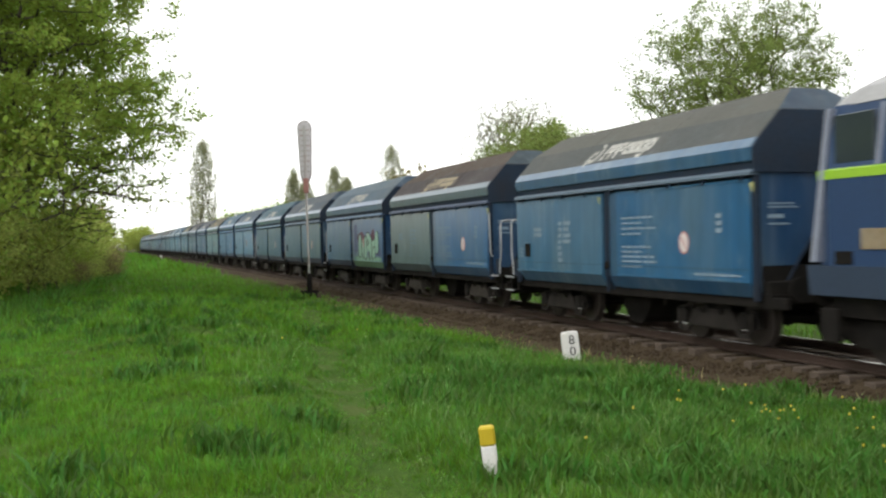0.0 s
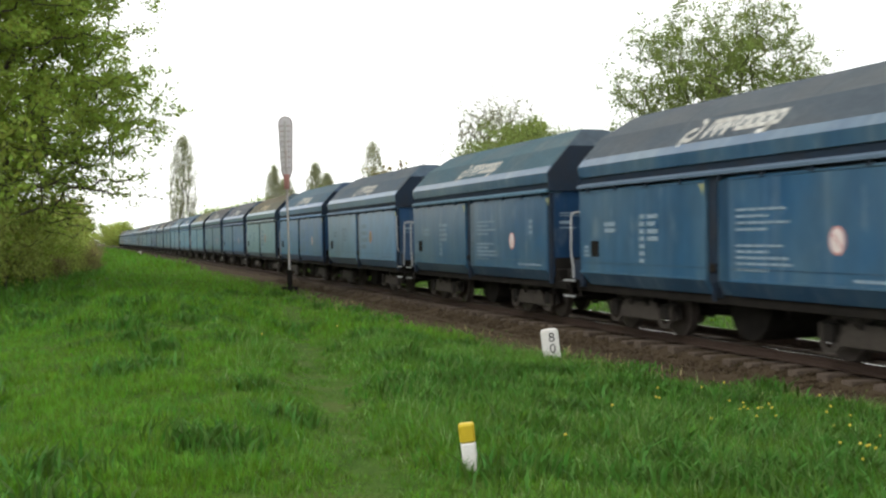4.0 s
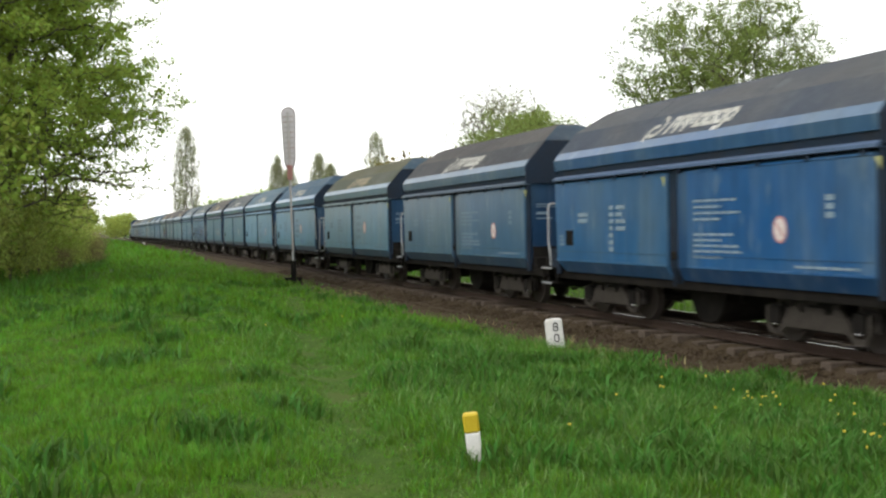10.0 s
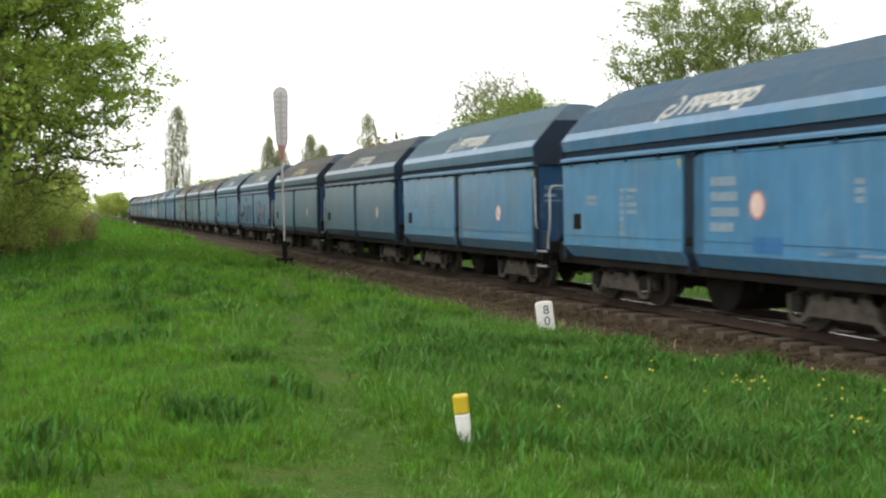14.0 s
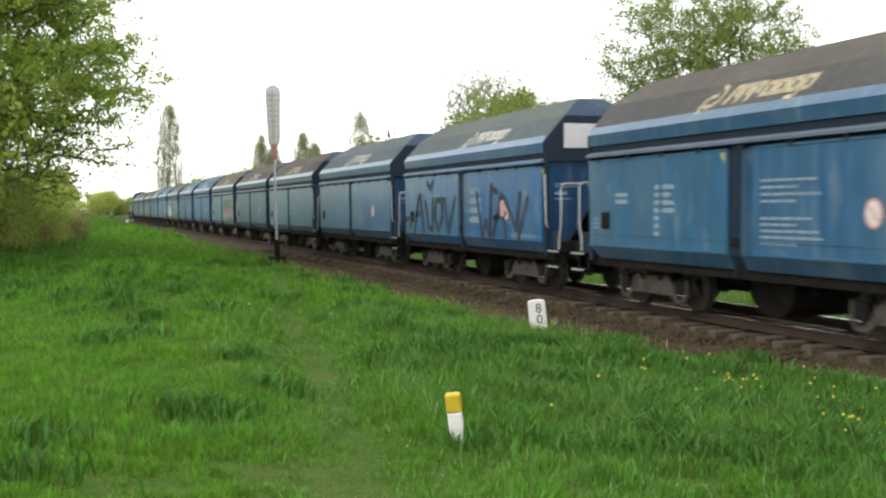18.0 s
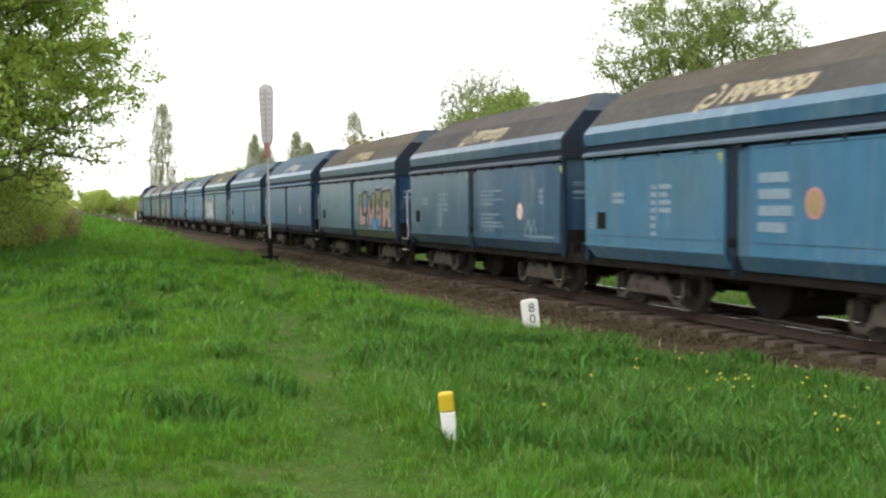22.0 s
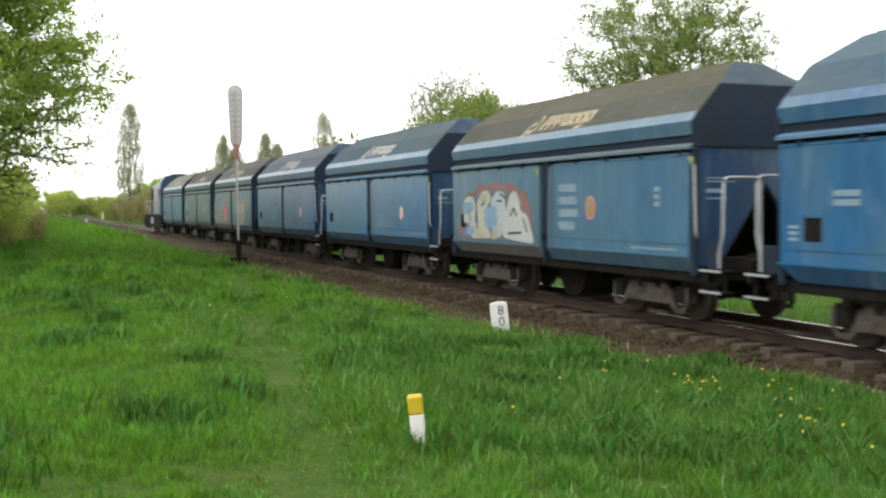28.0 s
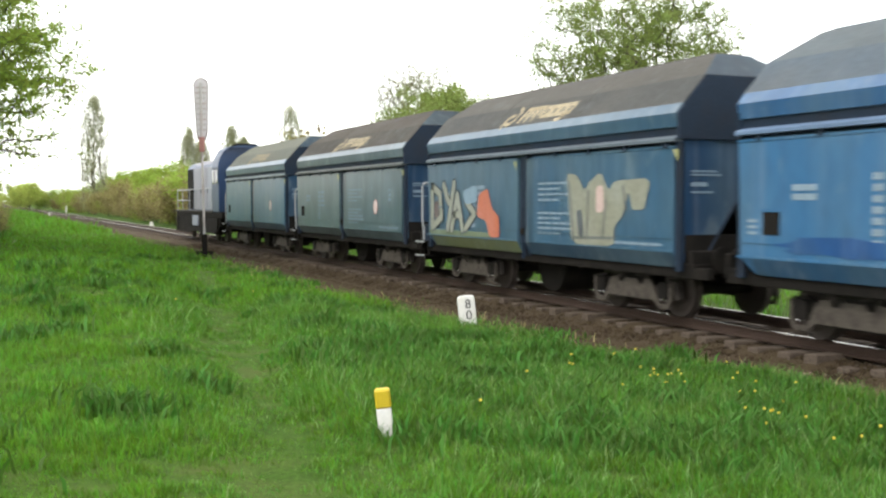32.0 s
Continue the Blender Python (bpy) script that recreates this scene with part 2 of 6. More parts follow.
def part(name, bm, mat, parent, label="", smooth=False, colour=None):
    """One mesh object under a thing or a part."""
    ob = new(name, mesh_bm(name, bm, mat, smooth) if isinstance(bm, bmesh.types.BMesh) else bm)
    ob.parent = parent
    if colour:
        ob.color = (*colour, 1)
    return tagged(ob, label) if label else ob


def thing(name, label, category, group="", kind=""):
    return tagged(new(name), label, category, group, kind)


def box(x0, x1, y0, y1, z0, z1, bevel=0.0, bm=None):
    bm = bm or bmesh.new()
    v = [bm.verts.new((x, y, z)) for x in (x0, x1) for y in (y0, y1) for z in (z0, z1)]
    fs = [bm.faces.new([v[i] for i in f]) for f in ((0, 1, 3, 2), (4, 6, 7, 5), (0, 4, 5, 1), (2, 3, 7, 6), (0, 2, 6, 4), (1, 5, 7, 3))]
    if bevel:
        bmesh.ops.bevel(bm, geom=list({e for f in fs for e in f.edges}), offset=bevel, segments=1, affect="EDGES", profile=0.5)
    return bm


def prism(profile, a, b, axis="y", bm=None, bevel=0.0):
    """A closed outline of (u, w) extruded from a to b along one axis."""
    bm = bm or bmesh.new()
    put = {"y": lambda u, w, s: (u, s, w), "x": lambda u, w, s: (s, u, w), "z": lambda u, w, s: (u, w, s)}[axis]
    lo, hi = [bm.verts.new(put(u, w, a)) for u, w in profile], [bm.verts.new(put(u, w, b)) for u, w in profile]
    k = len(profile)
    fs = [bm.faces.new(lo), bm.faces.new(hi[::-1])] + [bm.faces.new((lo[i], lo[(i + 1) % k], hi[(i + 1) % k], hi[i])) for i in range(k)]
    if bevel:
        bmesh.ops.bevel(bm, geom=list({e for f in fs for e in f.edges}), offset=bevel, segments=1, affect="EDGES", profile=0.5)
    return bm


def cyl(r, a, b, u=0.0, w=0.0, axis="x", n=16, bm=None, r2=None):
    """A cylinder or cone along an axis."""
    bm = bm or bmesh.new()
    put = {"y": lambda p, q, s: (p, s, q), "x": lambda p, q, s: (s, p, q), "z": lambda p, q, s: (p, q, s)}[axis]
    rings = [[bm.verts.new(put(u + rr * math.cos(i * math.tau / n), w + rr * math.sin(i * math.tau / n), s)) for i in range(n)] for rr, s in ((r, a), (r2 if r2 is not None else r, b))]
    bm.faces.new(rings[0])
    bm.faces.new(rings[1][::-1])
    for i in range(n):
        bm.faces.new((rings[0][i], rings[0][(i + 1) % n], rings[1][(i + 1) % n], rings[1][i]))
    return bm


def tube(points, radii, sides=6):
    """Vertices and quads of a tapered tube along points."""
    pts = np.asarray(points, float)
    rad = np.broadcast_to(np.asarray(radii, float), len(pts))
    d = np.gradient(pts, axis=0)
    d /= np.linalg.norm(d, axis=1)[:, None] + 1e-9
    ref = np.where(np.abs(d[:, 2:3]) > 0.9, np.array([[1.0, 0, 0]]), np.array([[0, 0, 1.0]]))
    a = np.cross(d, ref)
    a /= np.linalg.norm(a, axis=1)[:, None] + 1e-9
    b = np.cross(d, a)
    ang = np.arange(sides) * math.tau / sides
    v = pts[:, None] + rad[:, None, None] * (np.cos(ang)[None, :, None] * a[:, None] + np.sin(ang)[None, :, None] * b[:, None])
    i, j = np.meshgrid(np.arange(len(pts) - 1), np.arange(sides), indexing="ij")
    f = np.stack([i * sides + j, i * sides + (j + 1) % sides, (i + 1) * sides + (j + 1) % sides, (i + 1) * sides + j], -1).reshape(-1, 4)
    return v.reshape(-1, 3), f


def bent_pipe(name, points, r, mat, parent, label=""):
    """A pipe with rounded bends through the corner points."""
    out = [Vector(points[0])]
    for a, b, c in zip(points, points[1:], points[2:]):
        a, b, c = Vector(a), Vector(b), Vector(c)
        u, w = b + (a - b).normalized() * min(0.1, (a - b).length / 2), b + (c - b).normalized() * min(0.1, (c - b).length / 2)
        out += [u, u * 0.25 + b * 0.5 + w * 0.25, w]
    out.append(Vector(points[-1]))
    v, f = tube([tuple(p) for p in out], r, 8)
    return part(name, mesh_np(name, v, f, mat), mat, parent, label)


# ---------------------------------------------------------------- ground and track
def ground_z(x, y):
    """Height of the meadow: a low rise by the camera, falling to the foot of the ballast."""
    x, y = np.asarray(x, float), np.asarray(y, float)
    t = np.clip((x - 1.5) / 6.5, 0, 1)
    z = 0.24 - 0.46 * t * t * (3 - 2 * t)
    z = z - 0.24 * np.exp(-(((x - 0.72 - 0.163 * y) / 0.55) ** 2)) * np.exp(-(((y - 19) / 12) ** 2))
    z = z + 0.12 * np.exp(-(((x - 2.3 - 0.163 * y) / 0.8) ** 2)) * np.exp(-(((y - 19) / 9) ** 2))
    z = z - 0.1 * np.exp(-(((x - 2.7) / 0.5) ** 2 + ((y - 7.2) / 0.9) ** 2))
    z = z + 0.25 * np.exp(-(((x - 1.6) / 1.6) ** 2 + ((y - 24) / 6) ** 2))
    z = z + 0.03 * np.sin(x * 1.7 + y * 0.4) * np.cos(y * 0.9 - x * 0.3) * (x < 9)
    # hummocks of the rough ground, highest on the rise, and a shallow ditch below the track
    lump = np.sin(x * 3.1 + y * 1.1) * np.sin(y * 1.9 - x * 0.7) + 0.7 * np.sin(x * 4.7 - y * 1.6 + 1) * np.sin(y * 2.6 + x * 0.9 + 2)
    rough = np.exp(-(((x - 1.4) / 2.0) ** 2 + ((y - 25) / 8) ** 2))
    z = z + np.maximum(lump, -0.3) * (0.022 + 0.17 * rough) * (x < 9)
    far = np.clip((x - 15) / 40, 0, 1)
    return np.where(x > 9.0, -0.24 - 0.2 * np.clip((x - 9) / 1.2, 0, 1) + 0.44 * far, z)


def build_ground():
    xs = np.concatenate([[-4000, -900, -250, -80, -30, -15], np.arange(-10, 17.01, 0.3), [20, 26, 40, 70, 140, 400, 1200, 4000]])
    ys = np.concatenate([[-600, -100, -30, -10], np.arange(-4, 60, 0.4), np.arange(60, 140, 4), [160, 200, 260, 350, 500, 800, 1500, 4000]])
    gx, gy = np.meshgrid(xs, ys, indexing="ij")
    v = np.stack([gx, gy, ground_z(gx, gy)], -1).reshape(-1, 3)
    i, j = np.meshgrid(np.arange(len(xs) - 1), np.arange(len(ys) - 1), indexing="ij")
    k = len(ys)
    f = np.stack([i * k + j, (i + 1) * k + j, (i + 1) * k + j + 1, i * k + j + 1], -1).reshape(-1, 4)
    me = mesh_np("ground", v, f, GROUND)
    me.polygons.foreach_set("use_smooth", [True] * len(me.polygons))
    tagged(new("ground", me), "green meadow with a worn brown strip by the track", "ground", kind="structure")


build_ground()
Y0, Y1 = -60.0, 900.0


def build_ballast():
    prof = [(-2.75, -0.46), (-1.95, -0.4), (-1.4, -0.32), (-1.12, -0.235), (1.12, -0.235), (1.4, -0.32), (1.95, -0.4), (2.75, -0.46)]
    ys = np.concatenate([np.arange(Y0, 80, 0.35), np.arange(80, Y1 + 1, 10)])
    rng = np.random.default_rng(3)
    pts = np.array(prof)
    v = np.zeros((len(ys), len(prof), 3))
    v[:, :, 0] = TRACK_X + pts[None, :, 0] + rng.normal(0, 0.05, (len(ys), len(prof)))
    v[:, :, 1] = ys[:, None]
    v[:, :, 2] = pts[None, :, 1] + rng.normal(0, 0.015, (len(ys), len(prof)))
    i, j = np.meshgrid(np.arange(len(ys) - 1), np.arange(len(prof) - 1), indexing="ij")
    k = len(prof)
    f = np.stack([i * k + j, i * k + j + 1, (i + 1) * k + j + 1, (i + 1) * k + j], -1).reshape(-1, 4)
    tagged(new("ballast_bed", mesh_np("ballast_bed", v.reshape(-1, 3), f, BALLAST)), "dusty brown ballast bed under the rails", "ballast", kind="structure")


build_ballast()


def build_rails():
    web = [(-0.07, -0.17), (0.07, -0.17), (0.07, -0.155), (0.012, -0.135), (0.012, -0.045), (0.034, -0.035), (0.034, -0.006), (-0.034, -0.006), (-0.034, -0.035), (-0.012, -0.045), (-0.012, -0.135), (-0.07, -0.155)]
    for side in (-0.753, 0.753):
        rail = tagged(new("rail", mesh_bm("rail", prism([(TRACK_X + side + u, w) for u, w in web], Y0, Y1), RAIL)), "rusty steel rail with a polished running head", "rail", "rails of the track", "structure")
        part("rail_head", prism([(TRACK_X + side + u, w) for u, w in ((-0.034, -0.006), (0.034, -0.006), (0.029, 0.0), (-0.029, 0.0))], Y0, Y1), RAILTOP, rail, "polished running surface")


build_rails()

# ---------------------------------------------------------------- the train
def decal(polys, x, out=-0.004):
    """Flat painted shapes on the near side: outlines of (y, z) at depth x, with a thin body."""
    bm = bmesh.new()
    for poly in polys:
        a, b = [bm.verts.new((x, y, z)) for y, z in poly], [bm.verts.new((x + out, y, z)) for y, z in poly]
        bm.faces.new(a), bm.faces.new(b[::-1])
        for i in range(len(poly)):
            j = (i + 1) % len(poly)
            bm.faces.new((a[i], a[j], b[j], b[i]))
    return bm


def bars(y, z, widths, h, gap):
    """Rows of short bars, top down from (y, z): lettering too small to read."""
    rng, out = random.Random(round(z * 100 + gap * 1000)), []
    for i, w in enumerate(widths):
        a, top = 0.0, z - i * gap
        while a < w - 0.03:
            # words of uneven length, where the row is long enough to hold several
            b = w if w < 0.6 else min(w, a + h * rng.uniform(2.5, 7))
            out.append([(y - a, top), (y - b, top), (y - b, top - h), (y - a, top - h)])
            a = b + h * 0.8
    return out


def build_bogie(wagon, y):
    bogie = part("bogie", box(-0.95, 0.95, y - 0.2, y + 0.2, 0.42, 0.72, 0.03), UNDER, wagon, "grimy four-wheel bogie")
    for s in (-1, 1):
        prof = [(-1.36, 0.34), (-1.3, 0.62), (-1.02, 0.66), (-0.74, 0.52), (-0.5, 0.5), (-0.42, 0.74), (0.42, 0.74), (0.5, 0.5), (0.74, 0.52), (1.02, 0.66), (1.3, 0.62), (1.36, 0.34),
                (1.2, 0.3), (1.18, 0.42), (0.86, 0.42), (0.7, 0.36), (0.42, 0.24), (-0.42, 0.24), (-0.7, 0.36), (-0.86, 0.42), (-1.18, 0.42), (-1.2, 0.3)]
        x0 = s * 1.02
        part("side_frame", prism([(y + u, w) for u, w in prof], x0 - 0.055, x0 + 0.055, "x"), BOGIE, bogie, "dust-covered cast side frame")
        for k in (-1.02, 1.02):
            part("axle_box", prism([(y + k + u, 0.46 + w) for u, w in ((-0.14, -0.1), (-0.1, -0.15), (0.1, -0.15), (0.14, -0.1), (0.14, 0.1), (0.1, 0.15), (-0.1, 0.15), (-0.14, 0.1))], x0 + s * 0.0, x0 + s * 0.17, "x"), UNDER, bogie)
        for k in (-0.2, 0.0, 0.2):
            v, f = tube([(x0 + s * 0.06, y + k, 0.48 + q * 0.024) for q in range(9)], [0.075 if q % 2 else 0.058 for q in range(9)], 10)
            part("spring", mesh_np("spring", v, f, UNDER), UNDER, bogie, "dusty coil spring")
        half = [(0.72, 0.28), (0.88, 0.15), (1.16, 0.15), (1.26, 0.3), (1.26, 0.6), (1.19, 0.6), (1.19, 0.34), (1.12, 0.225), (0.92, 0.225), (0.82, 0.36), (0.74, 0.5), (0.62, 0.62), (0.44, 0.64), (0.38, 0.54), (0.26, 0.53), (0.2, 0.62)]
        part("frame_beam", prism([(y + u, q) for u, q in half + [(-u, q) for u, q in half[::-1]]], x0 + s * 0.1, x0 + s * 0.15, "x"), DUST, bogie, "pale dusty frame plate with cradles under the axle boxes")
    for k in (-1.02, 1.02):
        bm = cyl(0.085, -0.8, 0.8, y + k, 0.46, "x", 12)
        part("axle", bm, UNDER, bogie)
        for s in (-1, 1):
            bm = cyl(0.46, s * 0.72, s * 0.83, y + k, 0.46, "x", 28)
            cyl(0.485, s * 0.69, s * 0.72, y + k, 0.46, "x", 28, bm)
            cyl(0.38, s * 0.83, s * 0.835, y + k, 0.46, "x", 28, bm, 0.34)
            part("wheel", bm, WHEEL, bogie, "dark rolled steel wheel")
    return bogie


def build_wagon():
    """A covered self-discharging hopper wagon, centred on its own origin at rail height; -x is the near side."""
    w = thing("hopper_wagon", "weathered blue covered coal hopper wagon on the track", "wagon", "hopper wagons of the train")
    B = 5.5
    # hopper body behind the doors
    bm = prism([(-1.38, 1.05), (-1.38, 2.5), (-1.38, 3.02), (1.38, 3.02), (1.38, 2.5), (1.38, 1.05), (0.9, 0.8), (-0.9, 0.8)], -B + 0.1, B - 0.1)
    for v in bm.verts:
        # the hopper's ends slope in towards the discharge chutes
        if v.co.z < 1.2:
            v.co.y *= 0.76
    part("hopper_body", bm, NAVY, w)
    roof = [(-1.5, 3.27), (-1.4, 3.63), (-0.96, 4.12), (-0.36, 4.55), (0.36, 4.55), (0.96, 4.12), (1.4, 3.63), (1.5, 3.27)]
    # roof: dusty upper sheets with leaning end caps
    bm = bmesh.new()
    rings = []
    for y, inset in ((-B, 1), (B, 1)):
        sgn = -1 if y < 0 else 1
        rings.append([bm.verts.new((x, y - sgn * (0.5 if z > 4.2 else 0.0), z)) for x, z in roof[1:-1]])
    n = len(rings[0]) - 1
    for i in range(1, n - 1):
        bm.faces.new((rings[0][i], rings[0][i + 1], rings[1][i + 1], rings[1][i]))
    for ring in rings:
        bm.verts.remove(ring[0]), bm.verts.remove(ring[n])
    bmesh.ops.solidify(bm, geom=list(bm.faces), thickness=0.03)
    part("roof", bm, ROOF, w, "dusty faceted roof")
    for sx in (-1, 1):
        (xa, za), (xb, zb) = roof[1], roof[2]
        bm = bmesh.new()
        bm.faces.new([bm.verts.new(p) for p in ((sx * -xa, -B, za), (sx * -xb, -B, zb), (sx * -xb, B, zb), (sx * -xa, B, za))])
        bmesh.ops.solidify(bm, geom=list(bm.faces), thickness=0.03)
        part("roof_side", bm, ROOF, w, "bluer lower slope of the roof")
    # seams of the roof sheets
    for y in (-1.85, 1.85):
        v, f = tube([(x * 1.003, y, z + 0.002) for x, z in roof[1:-1]], 0.003, 4)
        part("roof_seam", mesh_np("roof_seam", v, f, ROOF), ROOF, w)
    part("ridge_cap", box(-0.3, 0.3, -B + 0.62, B - 0.62, 4.55, 4.585, 0.01), ROOF, w)
    for s in (-1, 1):
        # lower roof band, dark recess and pale ledge on each side
        part("roof_band", prism([(s * 1.405, 3.635), (s * 1.525, 3.47), (s * 1.5, 3.24), (s * 1.42, 3.24), (s * 1.44, 3.45), (s * 1.34, 3.6)], -B + 0.01, B - 0.01), PAINT, w, "clean blue band below the roof")
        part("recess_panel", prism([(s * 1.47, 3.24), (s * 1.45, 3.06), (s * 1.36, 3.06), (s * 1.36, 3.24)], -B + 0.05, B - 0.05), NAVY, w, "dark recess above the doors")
        part("ledge", prism([(s * 1.56, 3.0), (s * 1.56, 3.05), (s * 1.47, 3.1), (s * 1.38, 3.1), (s * 1.38, 3.0)], -B, B), LEDGE, w, "pale rain ledge")
        # hinge brackets along the ledge
        for y in np.linspace(-B + 0.5, B - 0.5, 9) if s < 0 else ():
            part("hinge", box(s * 1.5 - 0.03, s * 1.5 + 0.03, y - 0.05, y + 0.05, 2.9, 3.0), NAVY, w)
        # two flap doors with an inward bent foot
        for a, b in ((-B + 0.1, -0.28), (0.43, B - 0.02)) if s < 0 else ((-B + 0.1, -0.3), (0.3, B - 0.1)):
            bm = prism([(s * 1.44, 2.93), (s * 1.5, 2.93), (s * 1.5, 1.16), (s * 1.38, 0.92), (s * 1.34, 0.92), (s * 1.44, 1.16)], a, b)
            for v in bm.verts:
                if v.co.z < 1.3 and v.co.y > B - 0.2:
                    v.co.y -= 0.3 if v.co.z < 1.0 else 0.07
            door = part("side_door", bm, PAINT, w, "scuffed blue flap door")
            if s < 0:
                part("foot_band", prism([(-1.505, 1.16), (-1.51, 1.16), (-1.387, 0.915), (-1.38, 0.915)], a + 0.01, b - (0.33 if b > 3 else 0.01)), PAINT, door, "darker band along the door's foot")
                part("door_rim", prism([(-1.5, 2.935), (-1.515, 2.935), (-1.515, 2.9), (-1.5, 2.9)], a, b), PAINT, door)
                part("door_rim", prism([(-1.5, 1.2), (-1.512, 1.2), (-1.512, 1.165), (-1.5, 1.165)], a, b), PAINT, door)
                part("door_seam", prism([(-1.499, 1.392), (-1.506, 1.392), (-1.506, 1.378), (-1.499, 1.378)], a + 0.02, b - 0.02), PAINT, door, "dark seam across the door's foot")
                part("corner_mark", decal([[(a + 0.05, 2.87), (a + 0.2, 2.87), (a + 0.07, 2.68)]], -1.503), YELLOW, door, "faded yellow corner mark")
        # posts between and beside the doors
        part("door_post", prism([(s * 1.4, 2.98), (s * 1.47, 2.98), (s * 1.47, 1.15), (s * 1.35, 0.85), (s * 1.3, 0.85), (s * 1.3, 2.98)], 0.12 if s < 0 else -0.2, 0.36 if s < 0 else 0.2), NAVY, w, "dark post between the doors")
        if s < 0:
            part("door_jamb", prism([(-1.42, 2.92), (-1.485, 2.92), (-1.485, 1.16), (-1.37, 0.92), (-1.33, 0.92), (-1.42, 1.16)], -0.265, 0.06), PAINT, w, "blue panel beside the door post")
        part("latch", box(s * 1.47 - 0.04, s * 1.47 + 0.04, 0.15, 0.33, 1.3, 1.46, 0.02), UNDER, w)
        part("latch_rod", box(s * 1.46 - 0.03, s * 1.46 + 0.03, 0.21, 0.26, 0.8, 1.9, 0.01), NAVY, w)
        for y in (-B + 0.0, B - 0.06):
            part("corner_post", box(s * 1.42 - 0.05, s * 1.42 + 0.05, y - 0.03, y + 0.1, 0.85, 3.0, 0.015), NAVY, w)
        for sy in (-1, 1):
            # grab bar and curved platform rail
            bent_pipe("grab_bar", [(s * 1.44, sy * (B - 0.02), 2.72), (s * 1.5, sy * (B + 0.05), 2.7), (s * 1.48, sy * (B + 0.09), 1.55), (s * 1.4, sy * (B + 0.02), 1.5)], 0.026, GALV, w, "pale vertical grab bar")
            bent_pipe("platform_rail", [(s * 1.42, sy * 5.98, 1.02), (s * 1.42, sy * 5.98, 1.3), (s * 1.42, sy * 6.08, 1.55), (s * 1.42, sy * 6.08, 2.5), (s * 0.7, sy * 6.08, 2.5), (s * 0.62, sy * 6.02, 1.05)], 0.025, GALV, w, "curved pale platform handrail")
            # footsteps
            for z in (0.99, 0.64):
                step = part("footstep", box(s * 1.42 - 0.13, s * 1.42 + 0.13, sy * 5.63 if sy > 0 else -6.2, 6.2 if sy > 0 else sy * 5.63, z - 0.03, z, 0.006), UNDER, w, "open footstep with a pale edge")
                part("step_edge", box(s * 1.555 - 0.008, s * 1.555 + 0.008, sy * 5.63 if sy > 0 else -6.2, 6.2 if sy > 0 else sy * 5.63, z - 0.035, z + 0.005), GALV, step)
            part("step_hanger", box(s * 1.4 - 0.02, s * 1.4 + 0.02, sy * 5.68 - 0.03, sy * 5.68 + 0.03, 0.6, 1.0), UNDER, w)
            part("step_hanger", box(s * 1.4 - 0.02, s * 1.4 + 0.02, sy * 6.12 - 0.03, sy * 6.12 + 0.03, 0.6, 1.0), UNDER, w)
            part("brake_box", box(s * 1.39 - 0.02, s * 1.39 + 0.02, min(sy * 5.62, sy * 5.95), max(sy * 5.62, sy * 5.95), 1.0, 1.43, 0.008), NAVY, w, "grey-blue plate beside the platform")
            # buffers
            bm = cyl(0.1, sy * 5.9, sy * 6.15, s * 0.875, 1.05, "y", 14)
            cyl(0.22, sy * 6.15, sy * 6.2, s * 0.875, 1.05, "y", 18, bm)
            part("buffer", bm, UNDER, w, "round sprung buffer")
        part("sole_bar", box(s * 1.28 - 0.06, s * 1.28 + 0.06, -5.95, 5.95, 0.74, 0.93, 0.01), UNDER, w)
    for sy in (-1, 1):
        y = sy * B
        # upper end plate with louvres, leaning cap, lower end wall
        part("end_plate", prism([(-1.5, 3.04), (-1.515, 3.46), (-1.39, 3.62), (-0.95, 4.11), (0.95, 4.11), (1.39, 3.62), (1.515, 3.46), (1.5, 3.04)], y - 0.05, y + 0.01), NAVY, w, "navy upper end plate with shade in its colour")
        for x0 in (-0.95, 0.08):
            louvre = part("louvre", box(x0, x0 + 0.87, y + sy * 0.01 - 0.012, y + sy * 0.01 + 0.012, 3.3, 3.95, 0.004), NAVY, w, "ribbed louvre panel")
            for q in range(5):
                part("louvre_slat", box(x0 + 0.04, x0 + 0.83, y + sy * 0.03 - 0.012, y + sy * 0.03 + 0.012, 3.36 + q * 0.115, 3.4 + q * 0.115), UNDER, louvre)
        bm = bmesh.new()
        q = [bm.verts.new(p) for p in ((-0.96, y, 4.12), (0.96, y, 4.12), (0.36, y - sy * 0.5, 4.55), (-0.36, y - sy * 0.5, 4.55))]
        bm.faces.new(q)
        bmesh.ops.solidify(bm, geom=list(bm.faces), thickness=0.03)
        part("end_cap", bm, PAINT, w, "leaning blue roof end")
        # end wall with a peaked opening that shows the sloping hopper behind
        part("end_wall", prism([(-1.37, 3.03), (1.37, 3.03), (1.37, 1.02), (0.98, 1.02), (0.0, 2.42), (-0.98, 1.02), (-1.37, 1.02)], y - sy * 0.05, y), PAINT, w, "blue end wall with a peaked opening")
        for x in (-1, 1):
            v, f = tube([(x * 0.98, y + sy * 0.01, 1.02), (0.0, y + sy * 0.01, 2.42)], 0.025, 6)
            part("end_rib", mesh_np("end_rib", v, f, NAVY), NAVY, w)
        bm = bmesh.new()
        for x1, z0, h in ((-0.7, 2.5, 0.025), (-0.62, 2.44, 0.025), (-0.9, 2.26, 0.07), (-0.78, 2.15, 0.03)):
            box(-1.22, x1, y + sy * 0.003 - 0.003, y + sy * 0.003 + 0.003, z0, z0 + h, bm=bm)
        part("end_lettering", bm, LETTER, w)
